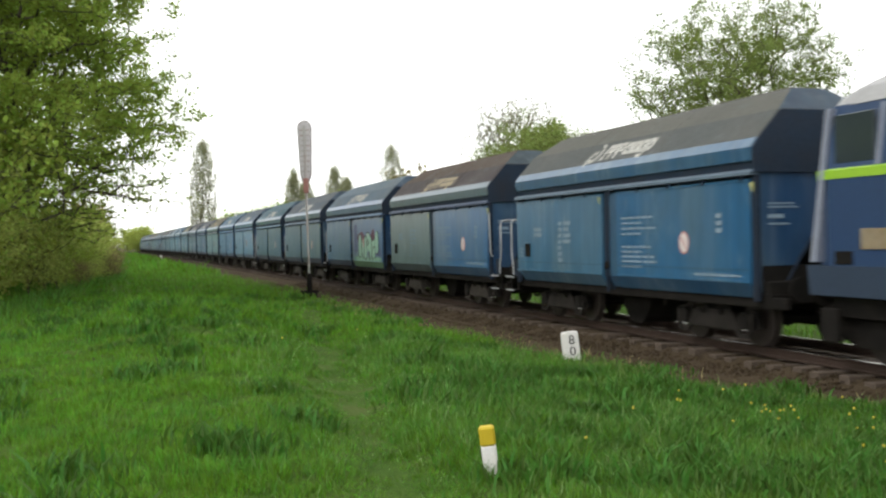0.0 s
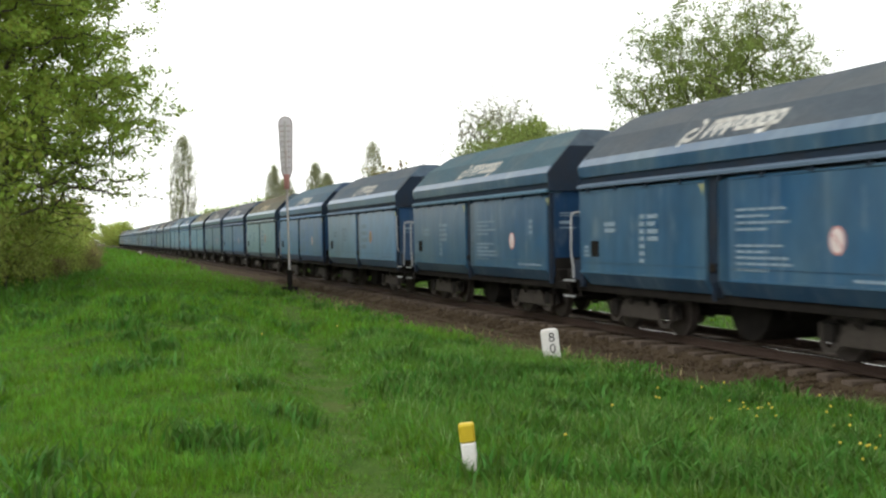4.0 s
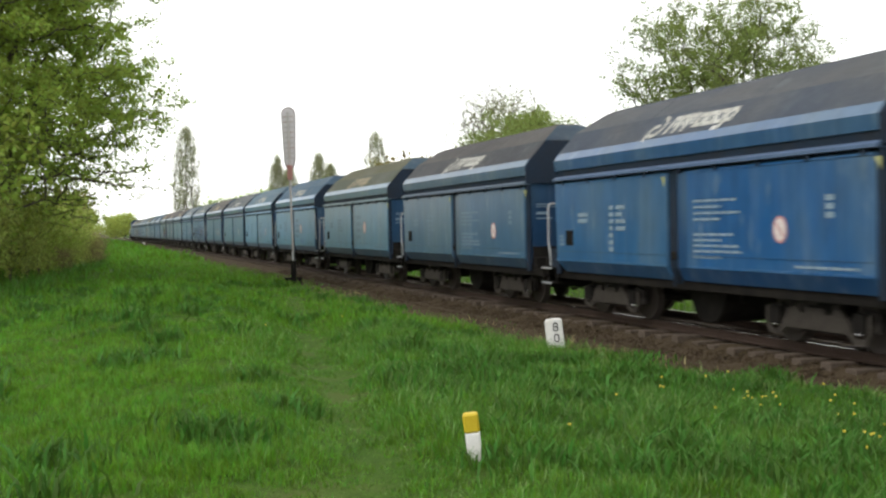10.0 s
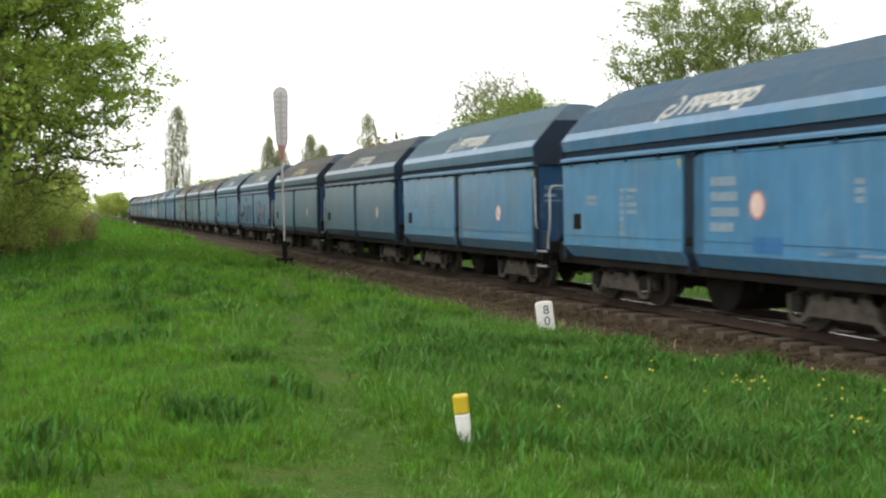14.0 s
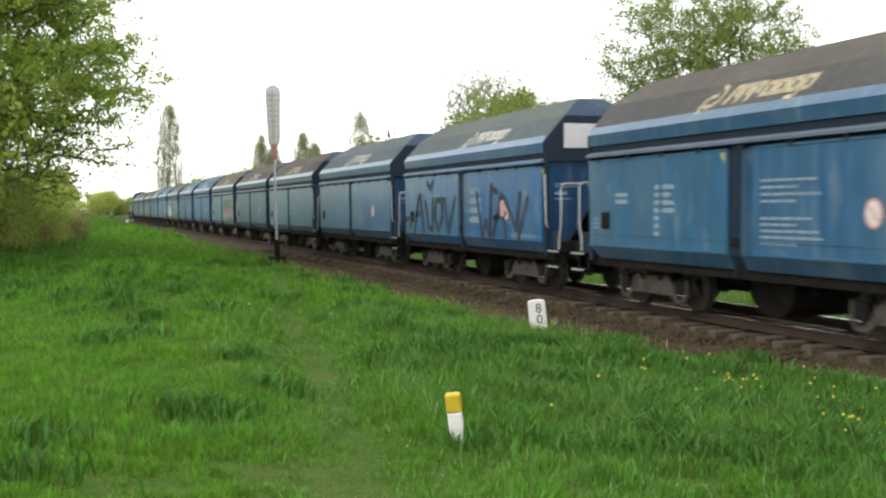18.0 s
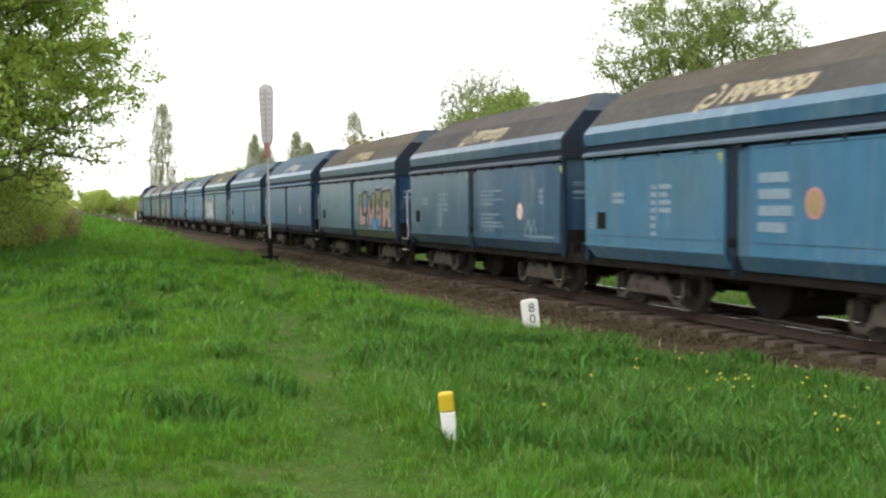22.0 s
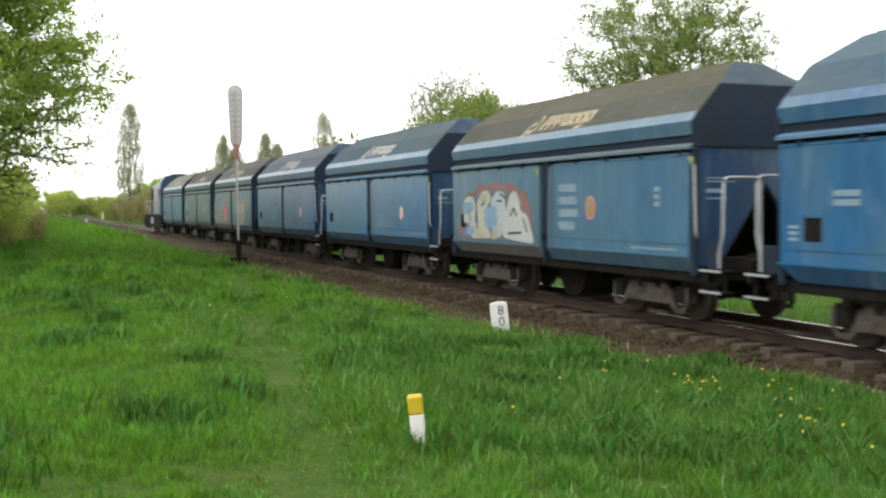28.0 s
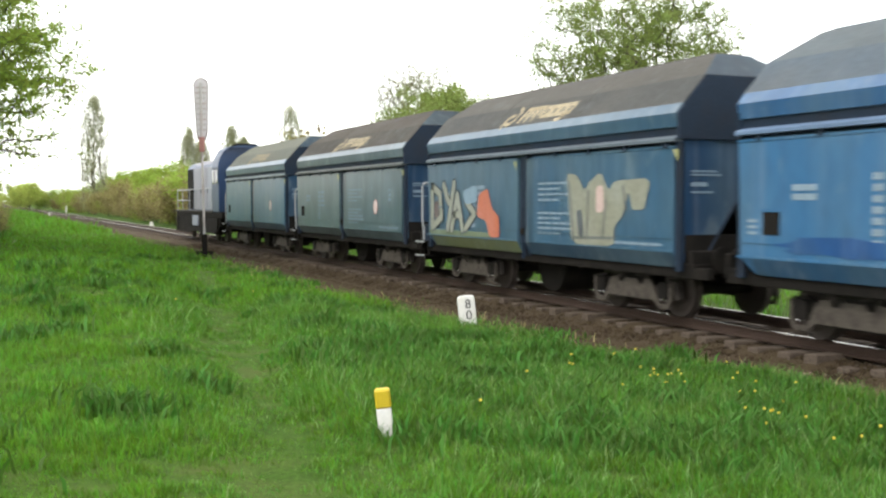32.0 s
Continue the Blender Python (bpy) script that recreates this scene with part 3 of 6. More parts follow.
        part("end_skirt", box(-1.34, 1.34, min(y + sy * 0.003, y + sy * 0.012), max(y + sy * 0.003, y + sy * 0.012), 0.99, 1.46, 0.003), UNDER, w, "rust-stained lower end panel")
        part("platform_deck", box(-1.35, 1.35, min(sy * 5.3, sy * 6.0), max(sy * 5.3, sy * 6.0), 0.93, 0.98, 0.01), UNDER, w)
        part("headstock", box(-1.35, 1.35, sy * 5.92 - 0.06, sy * 5.92 + 0.06, 0.8, 1.2, 0.02), UNDER, w)
        part("coupling", box(-0.06, 0.06, min(sy * 5.9, sy * 6.25), max(sy * 5.9, sy * 6.25), 0.92, 1.08, 0.02), UNDER, w)
        part("hopper_slope", prism([(sy * 5.25, 2.3), (sy * 5.2, 2.15), (sy * 4.2, 0.95), (sy * 4.2, 1.1)], -1.1, 1.1, "x"), UNDER, w)
        for x in (-0.9, 0.9):
            bent_pipe("brake_hose", [(x * 0.4, sy * 5.98, 0.95), (x * 0.4, sy * 6.12, 0.75), (x * 0.3, sy * 6.2, 0.62)], 0.025, UNDER, w)
        build_bogie(w, sy * 3.45)
    # discharge chutes, brake gear and centre sill under the hopper
    part("centre_sill", box(-0.25, 0.25, -5.9, 5.9, 0.68, 0.95, 0.02), UNDER, w)
    part("discharge_chute", prism([(-0.62, 0.85), (0.62, 0.85), (0.58, 0.55), (0.47, 0.32), (0.3, 0.17), (0.1, 0.12), (-0.1, 0.12), (-0.3, 0.17), (-0.47, 0.32), (-0.58, 0.55)], -0.9, 0.9, "x"), UNDER, w, "black rounded discharge chute")
    for x in (-0.55, 0.55):
        part("chute_flange", box(x - 0.03, x + 0.03, -0.66, 0.66, 0.5, 0.8, 0.01), BOGIE, w)
    part("brake_cylinder", cyl(0.15, 1.2, 1.75, -0.5, 0.72, "y", 14), UNDER, w)
    part("air_reservoir", cyl(0.15, -1.9, -1.2, 0.5, 0.72, "y", 14), UNDER, w)
    # hatch and lettering on the near side
    hatch = part("valve_hatch", box(-1.515, -1.485, 4.55, 4.9, 1.52, 1.86, 0.008), UNDER, w, "black recessed valve hatch")
    part("hatch_rim", box(-1.522, -1.515, 4.52, 4.93, 1.86, 1.9), PAINT, hatch)
    part("capacity_lettering", decal(bars(5.25, 1.75, (0.22, 0.22, 0.22), 0.05, 0.09), -1.502), LETTER, w)
    part("capacity_lettering", decal(bars(4.3, 2.25, (0.5, 0.5), 0.09, 0.13), -1.502), LETTER, w)
    part("weight_lettering", decal(bars(2.8, 2.38, (0.2, 0.2, 0.2, 0.2, 0.2, 0.2, 0.2), 0.09, 0.145) + bars(2.5, 2.38, (0.42, 0.3, 0.42, 0.42), 0.09, 0.145), -1.502), LETTER, w)
    part("notice_lettering", decal(bars(-0.5, 2.4, (1.35, 0.9, 1.45, 0.9), 0.045, 0.11), -1.502), LETTER, w)
    part("lower_notice", decal(bars(-0.5, 1.8, (1.3, 0.9, 1.45, 1.5, 0.9), 0.045, 0.1), -1.502), LETTER, w)
    part("small_lettering", decal(bars(-4.15, 2.38, (0.2, 0.2, 0.2), 0.09, 0.13), -1.502), LETTER, w)
    part("foot_lettering", decal(bars(-3.4, 1.3, (1.5,), 0.045, 0.1), -1.502), LETTER, w)
    ring = [(-3.05 + 0.18 * math.cos(a), 1.86 + 0.22 * math.sin(a)) for a in np.linspace(0, math.tau, 24, endpoint=False)]
    disc = [(-3.05 + 0.145 * math.cos(a), 1.86 + 0.18 * math.sin(a)) for a in np.linspace(0, math.tau, 24, endpoint=False)]
    emblem = part("warning_emblem", decal([ring], -1.502), RED, w, "faded red-rimmed round emblem")
    field = part("emblem_field", decal([disc], -1.506), PINK, emblem, "", False, (0.56, 0.5, 0.48))
    part("emblem_bar", decal([[(-2.97, 1.97), (-2.945, 1.95), (-3.13, 1.75), (-3.155, 1.77)]], -1.51), RED, emblem, "faded red diagonal bar")
    # roof emblem: a curl and slanted cream bars on the middle facet
    def on_roof(y, h):
        return (-1.4 + 0.66 * h - 0.005, y, 3.63 + 0.735 * h + 0.005)
    curl = [[(1.2, 0.0), (1.23, 0.14), (1.18, 0.26), (1.08, 0.34), (0.94, 0.36)], [(1.1, 0.13), (0.98, 0.08), (0.84, 0.12), (0.72, 0.24), (0.68, 0.4), (0.73, 0.52), (0.84, 0.58)]]
    rest = [[(0.45 - i * 0.33 - 0.02, 0.14), (0.45 - i * 0.33 + 0.02 - 0.12, 0.5), (0.45 - i * 0.33 - 0.3, 0.5), (0.45 - i * 0.33 - 0.24, 0.3)] for i in range(3)]
    rest += [[(-0.62 - i * 0.36, 0.2), (-0.68 - i * 0.36, 0.46), (-0.9 - i * 0.36, 0.46), (-0.86 - i * 0.36, 0.2), (-0.62 - i * 0.36, 0.2)] for i in range(4)]
    rest += [[(-1.75, 0.2), (-1.68, 0.04), (-1.5, 0.04)]]
    for name, strokes in [("roof_curl", [st]) for st in curl] + [("roof_glyph", [st]) for st in rest]:
        bm = bmesh.new()
        for st in strokes:
            for (ya, ha), (yb, hb) in zip(st, st[1:]):
                d = Vector((yb - ya, hb - ha)).normalized() * 0.05
                q = [(ya - d.x - d.y, ha - d.y + d.x), (yb + d.x - d.y, hb + d.y + d.x), (yb + d.x + d.y, hb + d.y - d.x), (ya - d.x + d.y, ha - d.y - d.x)]
                bm.faces.new([bm.verts.new(on_roof(1.5 - 0.9 * (1.23 - y), h)) for y, h in q])
        part(name, bm, CREAM, w, "faded cream painted stroke")
    # the body stops short of the frame at its leading end
    body = ("hopper_body", "roof", "roof_side", "ridge_cap", "roof_band", "recess_panel", "ledge", "side_door", "foot_band", "door_rim", "door_seam", "corner_post", "end_plate", "louvre", "louvre_slat", "end_cap", "end_wall", "end_lettering", "end_skirt", "end_rib", "grab_bar")
    for o in w.children_recursive:
        if o.name.split(".")[0] in body:
            for v in o.data.vertices:
                if v.co.y < -4.85:
                    v.co.y += 0.18
    return w


def srgb(r, g, b):
    return tuple(((c / 255 + 0.055) / 1.055) ** 2.4 if c > 10 else c / 255 / 12.92 for c in (r, g, b))


def worn(c, g):
    """A wagon colour as base colour: g scales it, and the strong blues hold less red."""
    less = min(1.0, 0.76 + max(0, c[0] - 48) / 50 * 0.26)
    return tuple(v * e * g for v, e in zip(srgb(*c), (less, 0.99, 0.94 if less < 1 else 0.98)))


# wagons from the tail forwards: roof, left door, right door (colours by eye), note
WAGONS = [
    ((196, 200, 182), (60, 108, 142), (58, 106, 144), "with a pale cream roof"),
    ((138, 130, 118), (80, 102, 114), (76, 100, 114), "with a brown-grey roof and grimy doors"),
    ((150, 148, 140), (72, 104, 132), (70, 104, 136), "with grey roof and graffiti on both doors"),
    ((166, 182, 194), (66, 116, 166), (50, 104, 168), "with a pale roof and patchy repainted doors"),
    ((134, 164, 178), (72, 128, 178), (70, 124, 176), "with a grey-blue roof"),
    ((152, 150, 124), (90, 130, 158), (85, 128, 164), "with an olive roof and white graffiti"),
    ((142, 178, 200), (51, 108, 160), (44, 103, 158), "with a light blue roof"),
    ((138, 178, 204), (48, 108, 168), (44, 104, 170), "with a light blue roof and clean doors"),
    ((158, 142, 114), (84, 126, 156), (80, 124, 158), "with a tan roof and coloured graffiti"),
    ((138, 130, 124), (64, 98, 130), (58, 94, 132), "with a brown-grey roof"),
    ((142, 130, 112), (84, 132, 168), (78, 128, 168), "with a brown roof"),
    ((156, 176, 184), (56, 116, 166), (50, 112, 166), "with a pale teal roof"),
    ((162, 176, 172), (58, 116, 170), (54, 112, 172), "with a pale green roof and black graffiti"),
    ((150, 144, 134), (62, 108, 148), (58, 104, 148), "with a grey-brown roof"),
    ((152, 160, 162), (70, 118, 158), (65, 115, 158), "with a grey roof"),
    ((150, 186, 206), (98, 152, 192), (94, 148, 192), "with a pale blue roof"),
    ((124, 164, 194), (92, 150, 196), (88, 147, 196), "with a blue roof"),
    ((156, 158, 118), (98, 150, 186), (92, 147, 188), "with an olive roof and pale doors"),
    ((136, 134, 132), (68, 108, 146), (64, 106, 148), "with a dark grey roof"),
    ((134, 142, 152), (50, 102, 156), (44, 98, 160), "with a grey roof and deep blue doors"),
    ((158, 148, 110), (108, 150, 168), (106, 150, 170), "with a tan roof and bleached doors"),
    ((140, 180, 202), (52, 116, 176), (46, 114, 184), "with a light blue roof and bright doors"),
    ((136, 156, 172), (100, 147, 188), (96, 145, 190), "with a grey-blue roof and bleached doors"),
    ((124, 168, 184), (44, 92, 132), (42, 90, 132), "with a pale teal roof"),
    ((142, 156, 166), (56, 96, 134), (52, 94, 136), "with a grey-blue roof"),
    ((164, 190, 206), (58, 108, 164), (56, 108, 170), "with a light blue roof and green graffiti"),
    ((134, 116, 100), (90, 116, 128), (50, 108, 166), "with a rusty brown roof"),
    ((162, 164, 154), (62, 112, 152), (54, 108, 156), "with a beige-grey roof"),
]


def tail_y(t):
    """Where the rear end of the last wagon's ledge stands at t seconds."""
    return 365.1215 - 10.8285314 * t + 0.055246978 * t * t - 0.00074236945 * t ** 3


# how far each wagon stands ahead of its even place: those with the brake platform in front sit further back
AHEAD = (0.2, 0.25, 0.3, 0.12, 0.1, 0.22, 0.7, 0.76, 0.77, 0.69, 0.06, -0.1, -0.18, 0.36, 0.36, -0.28, -0.38, 0.17, 0.45, 0.47, 0.41, 0.41, -0.05, 0.33, 0.25, 0.23, -0.25, 0.19)


def wagon_y(k, t):
    return tail_y(t) - k * PITCH - 5.4 - AHEAD[k]


TURNED = (3, 4, 5, 10, 11, 12, 15, 16, 22, 26)
END_GEAR = ("buffer", "headstock", "coupling", "brake_hose", "platform_deck")
PLATFORM_PARTS = ("platform_rail", "grab_bar", "footstep", "step_edge", "step_hanger", "brake_box")
SPARE = []
FACTORY_BLUE = (0.035, 0.12, 0.3)
base = build_wagon()
wagons = []
for k, (roof_c, left_c, right_c, note) in enumerate(WAGONS):
    m = pose(TRACK_X, wagon_y(k, 0), 0)
    ob = base if k == 0 else copy_thing(base, m)
    ob.matrix_basis = m
    tagged(ob, "blue covered hopper wagon " + note)
    wagons.append(ob)
    # the brake platform stands at one end only: at the leading end of the wagons that are turned round
    ahead = k in TURNED
    for o in list(ob.children_recursive):
        stem = o.name.split(".")[0]
        if stem in PLATFORM_PARTS or stem == "end_skirt":
            front = o.data.vertices[0].co.y < 0
            if (front != ahead) == (stem != "end_skirt") or (stem == "grab_bar" and not front):
                SPARE.append(o)
    # the frame reaches further out at the platform end
    for o in ob.children:
        if o.name.split(".")[0] in END_GEAR:
            o.location.y += 0.22 if not ahead else -0.22
    roof_l, left_l, right_l = (worn(q, g) for q, g in ((roof_c, 0.47), (left_c, 0.68), (right_c, 0.66)))
    for o in ob.children_recursive:
        stem = o.name.split(".")[0]
        if stem in ("roof", "roof_seam", "ridge_cap"):
            o.color = (*roof_l, 1)
        elif stem == "roof_side":
            o.color = (*[0.86 * r + 0.14 * d for r, d in zip(roof_l, right_l)], 1)
        elif stem == "ledge":
            o.color = (*[0.5 * a + 0.5 * b for a, b in zip(roof_l, right_l)], 1)
        elif stem in ("side_door", "door_rim", "hatch_rim"):
            thing_y = o.data.vertices[0].co.y
            o.color = (*(left_l if thing_y > 0 else right_l), 1)
        elif stem == "door_seam":
            o.color = (*[c * 0.45 for c in (left_l if o.data.vertices[0].co.y > 0 else right_l)], 1)
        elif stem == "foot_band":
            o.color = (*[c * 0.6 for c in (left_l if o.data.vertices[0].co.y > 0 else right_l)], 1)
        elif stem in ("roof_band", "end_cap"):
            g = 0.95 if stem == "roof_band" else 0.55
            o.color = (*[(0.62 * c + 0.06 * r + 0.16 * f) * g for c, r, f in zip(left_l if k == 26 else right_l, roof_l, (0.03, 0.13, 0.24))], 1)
        elif stem in ("roof_curl", "roof_glyph"):
            # cream on the brown roofs, chalk white on the blue ones; painted further forward on one wagon
            o.color = (0.42, 0.35, 0.22, 1) if roof_c[0] > roof_c[2] + 8 else (0.5, 0.5, 0.46, 1)
            o.location.y -= 1.0 if k == 12 else 0
        elif stem == "door_jamb":
            o.color = (*[0.6 * c for c in right_l], 1)
        elif stem == "chute_flange":
            o.color = (0.013, 0.011, 0.01, 1)
        elif stem in ("side_frame", "frame_beam"):
            dusty = 0.25 if k == 27 else 0.75 if k > 17 else 1.2
            o.color = (*[c * dusty for c in ((0.013, 0.011, 0.01) if stem == "side_frame" else (0.062, 0.054, 0.045))], 1)
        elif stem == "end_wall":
            # darker than the doors: shade from the next wagon is mixed into this blue
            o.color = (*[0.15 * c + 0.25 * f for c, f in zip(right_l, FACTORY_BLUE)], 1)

for o in SPARE:
    bpy.data.objects.remove(o)


# ---------------------------------------------------------------- paintwork of single wagons
def on_door(side, pts):
    """Shares of a door (across from its far end, down from its top) as (y, z)."""
    a, b = (5.4, 0.5) if side == "left" else (-0.36, -5.15)
    return [(a + (b - a) * u, 2.9 - 1.72 * v) for u, v in pts]


def stroke(pts, w=0.02):
    """A brushed line through shares of a door, as one round-ended outline for each leg."""
    out = []
    for (ua, va), (ub, vb) in zip(pts, pts[1:]):
        a = math.atan2((vb - va) * 1.72, (ub - ua) * 4.9)
        ends = [(ua, va, a + math.pi / 2 + i * math.pi / 5) for i in range(6)] + [(ub, vb, a - math.pi / 2 + i * math.pi / 5) for i in range(6)]
        out.append([(u + w * math.cos(c) / 4.9, v + w * math.sin(c) / 1.72) for u, v, c in ends])
    return out


def soft(poly):
    """The outline with its corners rounded off."""
    for cut in (0.14,):
        poly = [(p[0] + (q[0] - p[0]) * s, p[1] + (q[1] - p[1]) * s) for p, q in zip(poly, poly[1:] + poly[:1]) for s in (cut, 1 - cut)]
    return poly


def swell(poly, k):
    cu, cv = sum(p[0] for p in poly) / len(poly), sum(p[1] for p in poly) / len(poly)
    return [(cu + (u - cu) * (1 + 2.2 * k), cv + (v - cv) * (1 + k)) for u, v in poly]


def paint(k, side, layer, polys, colour, label=""):
    for n, poly in enumerate(polys):
        part("graffiti", decal([on_door(side, poly if len(poly) == 12 else soft(poly))], -1.5066 - 0.0045 * layer - 0.0004 * n), SPRAY, wagons[k], label or "sprayed graffiti", False, tuple(0.75 * c + 0.25 * f for c, f in zip(colour, (0.07, 0.12, 0.16))) if max(colour) > 0.12 else colour)


def foot_colour(k, side, colour):
    for o in wagons[k].children_recursive:
        if o.name.split(".")[0] == "foot_band" and (o.data.vertices[0].co.y > 0) == (side == "left"):
            o.color = (*colour, 1)


# green block letters with dark outlines
GREEN_LETTERS = [[(0.2, 0.4), (0.29, 0.37), (0.31, 0.88), (0.2, 0.92)], [(0.33, 0.5), (0.42, 0.48), (0.4, 0.9), (0.33, 0.9)], [(0.43, 0.42), (0.49, 0.4), (0.49, 0.94), (0.41, 0.94)],
                 [(0.49, 0.34), (0.58, 0.34), (0.67, 0.48), (0.67, 0.92), (0.59, 0.95), (0.57, 0.74), (0.54, 0.73), (0.5, 0.95)], [(0.69, 0.55), (0.79, 0.47), (0.79, 0.9), (0.71, 0.95)], [(0.8, 0.47), (0.84, 0.3), (0.89, 0.33), (0.9, 0.78), (0.82, 0.82)]]
paint(25, "right", 0, [[(0.12, 0.4), (0.3, 0.28), (0.42, 0.38), (0.42, 0.6), (0.14, 0.5)], [(0.62, 0.42), (0.74, 0.2), (0.78, 0.44), (0.68, 0.58)]], (0.1, 0.02, 0.05))
paint(25, "right", 0, [[(0.88, 0.5), (0.98, 0.85), (0.9, 0.98), (0.84, 0.9)], [(0.02, 0.1), (0.14, 0.1), (0.14, 0.8), (0.02, 0.85)]], (0.08, 0.09, 0.22))
paint(25, "right", 1, [[(0.03, 0.9), (0.99, 0.9), (0.99, 0.99), (0.03, 0.99)]], (0.2, 0.42, 0.24))
paint(25, "right", 2, [swell(q, 0.1) for q in GREEN_LETTERS], (0.015, 0.02, 0.02))
paint(25, "right", 3, GREEN_LETTERS, (0.34, 0.6, 0.42))
for pts in ([(0.3, 0.42), (0.34, 0.9)], [(0.42, 0.4), (0.41, 0.92)], [(0.53, 0.5), (0.58, 0.56), (0.53, 0.62)], [(0.68, 0.5), (0.69, 0.92)], [(0.8, 0.4), (0.8, 0.9)], [(0.73, 0.68), (0.79, 0.66)], [(0.2, 0.4), (0.19, 0.9)], [(0.5, 0.35), (0.5, 0.95)]):
    paint(25, "right", 4, stroke(pts, 0.035), (0.012, 0.016, 0.018))
for n in range(7):
    paint(25, "right", 2, stroke([(0.16 + n * 0.12, 0.93), (0.16 + n * 0.12 + 0.01, 0.99)], 0.09), (0.3, 0.52, 0.36))
paint(25, "right", 4, [[(0.21, 0.41), (0.28, 0.39), (0.28, 0.44), (0.21, 0.46)], [(0.5, 0.35), (0.58, 0.35), (0.58, 0.41), (0.5, 0.41)]], (0.5, 0.6, 0.55))
paint(25, "right", 4, [[(0.35, 0.48), (0.4, 0.44), (0.41, 0.66), (0.37, 0.68)]], (0.55, 0.3, 0.26))
paint(25, "right", 4, [[(0.55, 0.82), (0.6, 0.74), (0.62, 0.9), (0.58, 0.97)]], (0.05, 0.07, 0.08))
foot_colour(25, "right", (0.16, 0.34, 0.2))
# black brushed letters
INK = (0.012, 0.02, 0.035)
for pts in ([(0.2, 0.98), (0.27, 0.4), (0.31, 0.32), (0.38, 0.95)], [(0.22, 0.68), (0.35, 0.62)], [(0.42, 0.45), (0.48, 0.88), (0.55, 0.92), (0.56, 0.4)], [(0.63, 0.4), (0.6, 0.7), (0.66, 0.93), (0.74, 0.7), (0.73, 0.4), (0.63, 0.42)], [(0.78, 0.4), (0.84, 0.95), (0.96, 0.38)], [(0.46, 0.1), (0.52, 0.22), (0.56, 0.08)], [(0.02, 0.75), (0.12, 0.72), (0.1, 0.88)]):
    paint(12, "left", 1, stroke(pts, 0.085), INK, "black brushed letters")
for pts in ([(0.14, 0.32), (0.22, 0.98), (0.28, 0.75), (0.33, 0.98), (0.36, 0.2)], [(0.34, 0.98), (0.36, 0.25), (0.44, 0.3)], [(0.4, 0.7), (0.56, 0.62)], [(0.38, 0.98), (0.5, 0.36), (0.56, 0.97)], [(0.54, 0.4), (0.7, 0.85), (0.75, 0.35)], [(0.73, 0.98), (0.84, 0.42)]):
    paint(12, "right", 1, stroke(pts, 0.08), INK, "black brushed letters")
paint(12, "right", 2, [[(0.49, 0.45), (0.54, 0.42), (0.56, 0.66), (0.49, 0.68)]], (0.6, 0.3, 0.3))
# olive, pink and blue block letters
BLOCK = [[(0.11, 0.28), (0.2, 0.27), (0.2, 0.7), (0.3, 0.72), (0.31, 0.9), (0.1, 0.95)], [(0.21, 0.22), (0.33, 0.2), (0.34, 0.66), (0.22, 0.68)], [(0.34, 0.32), (0.4, 0.31), (0.44, 0.66), (0.47, 0.26), (0.55, 0.25), (0.55, 0.62), (0.47, 0.95), (0.38, 0.92)],
         [(0.56, 0.18), (0.69, 0.17), (0.71, 0.4), (0.66, 0.48), (0.73, 0.66), (0.71, 0.93), (0.6, 0.95), (0.57, 0.66)], [(0.74, 0.22), (0.94, 0.2), (0.96, 0.56), (0.92, 0.68), (0.99, 0.95), (0.87, 0.95), (0.84, 0.76), (0.81, 0.95), (0.73, 0.95)]]
paint(8, "right", 0, [swell(q, 0.12) for q in BLOCK], (0.4, 0.39, 0.38))
paint(8, "right", 1, [swell(q, 0.045) for q in BLOCK], (0.025, 0.02, 0.025))
paint(8, "right", 2, BLOCK, (0.4, 0.24, 0.22))
paint(8, "right", 3, [[(u, min(v, 0.54 + 0.05 * math.sin(31 * u))) for u, v in q] for q in BLOCK], (0.2, 0.21, 0.07))
for q in BLOCK:
    paint(8, "right", 4, stroke(q + q[:1], 0.03), (0.02, 0.016, 0.018))
paint(8, "right", 4, [[(0.25, 0.32), (0.31, 0.31), (0.31, 0.54), (0.25, 0.56)], [(0.44, 0.78), (0.67, 0.76), (0.67, 1.0), (0.44, 1.0)]], (0.06, 0.22, 0.46))
paint(8, "right", 4, [[(0.61, 0.36), (0.65, 0.36), (0.65, 0.46), (0.61, 0.46)], [(0.62, 0.6), (0.67, 0.6), (0.67, 0.7), (0.62, 0.7)], [(0.81, 0.42), (0.88, 0.4), (0.88, 0.54), (0.82, 0.56)], [(0.21, 0.2), (0.34, 0.18), (0.34, 0.25), (0.22, 0.26)], [(0.55, 0.16), (0.7, 0.15), (0.7, 0.21), (0.56, 0.22)], [(0.74, 0.2), (0.95, 0.17), (0.95, 0.23), (0.75, 0.25)]], (0.025, 0.02, 0.025))
foot_colour(8, "right", (0.1, 0.13, 0.05))
# white letters in a rust-red cloud
rim = [(0.07, 0.98), (0.09, 0.7), (0.13, 0.42), (0.2, 0.28), (0.28, 0.3), (0.34, 0.17), (0.46, 0.2), (0.55, 0.13), (0.63, 0.22), (0.72, 0.16), (0.8, 0.28), (0.88, 0.3), (0.93, 0.52), (0.97, 0.98)]
paint(5, "left", 0, [rim], (0.25, 0.1, 0.075), "rust-red sprayed cloud")
paint(5, "left", 0.4, [[(0.12, 0.98), (0.15, 0.55), (0.24, 0.36), (0.4, 0.27), (0.6, 0.26), (0.78, 0.38), (0.88, 0.6), (0.92, 0.98)]], (0.1, 0.13, 0.17))
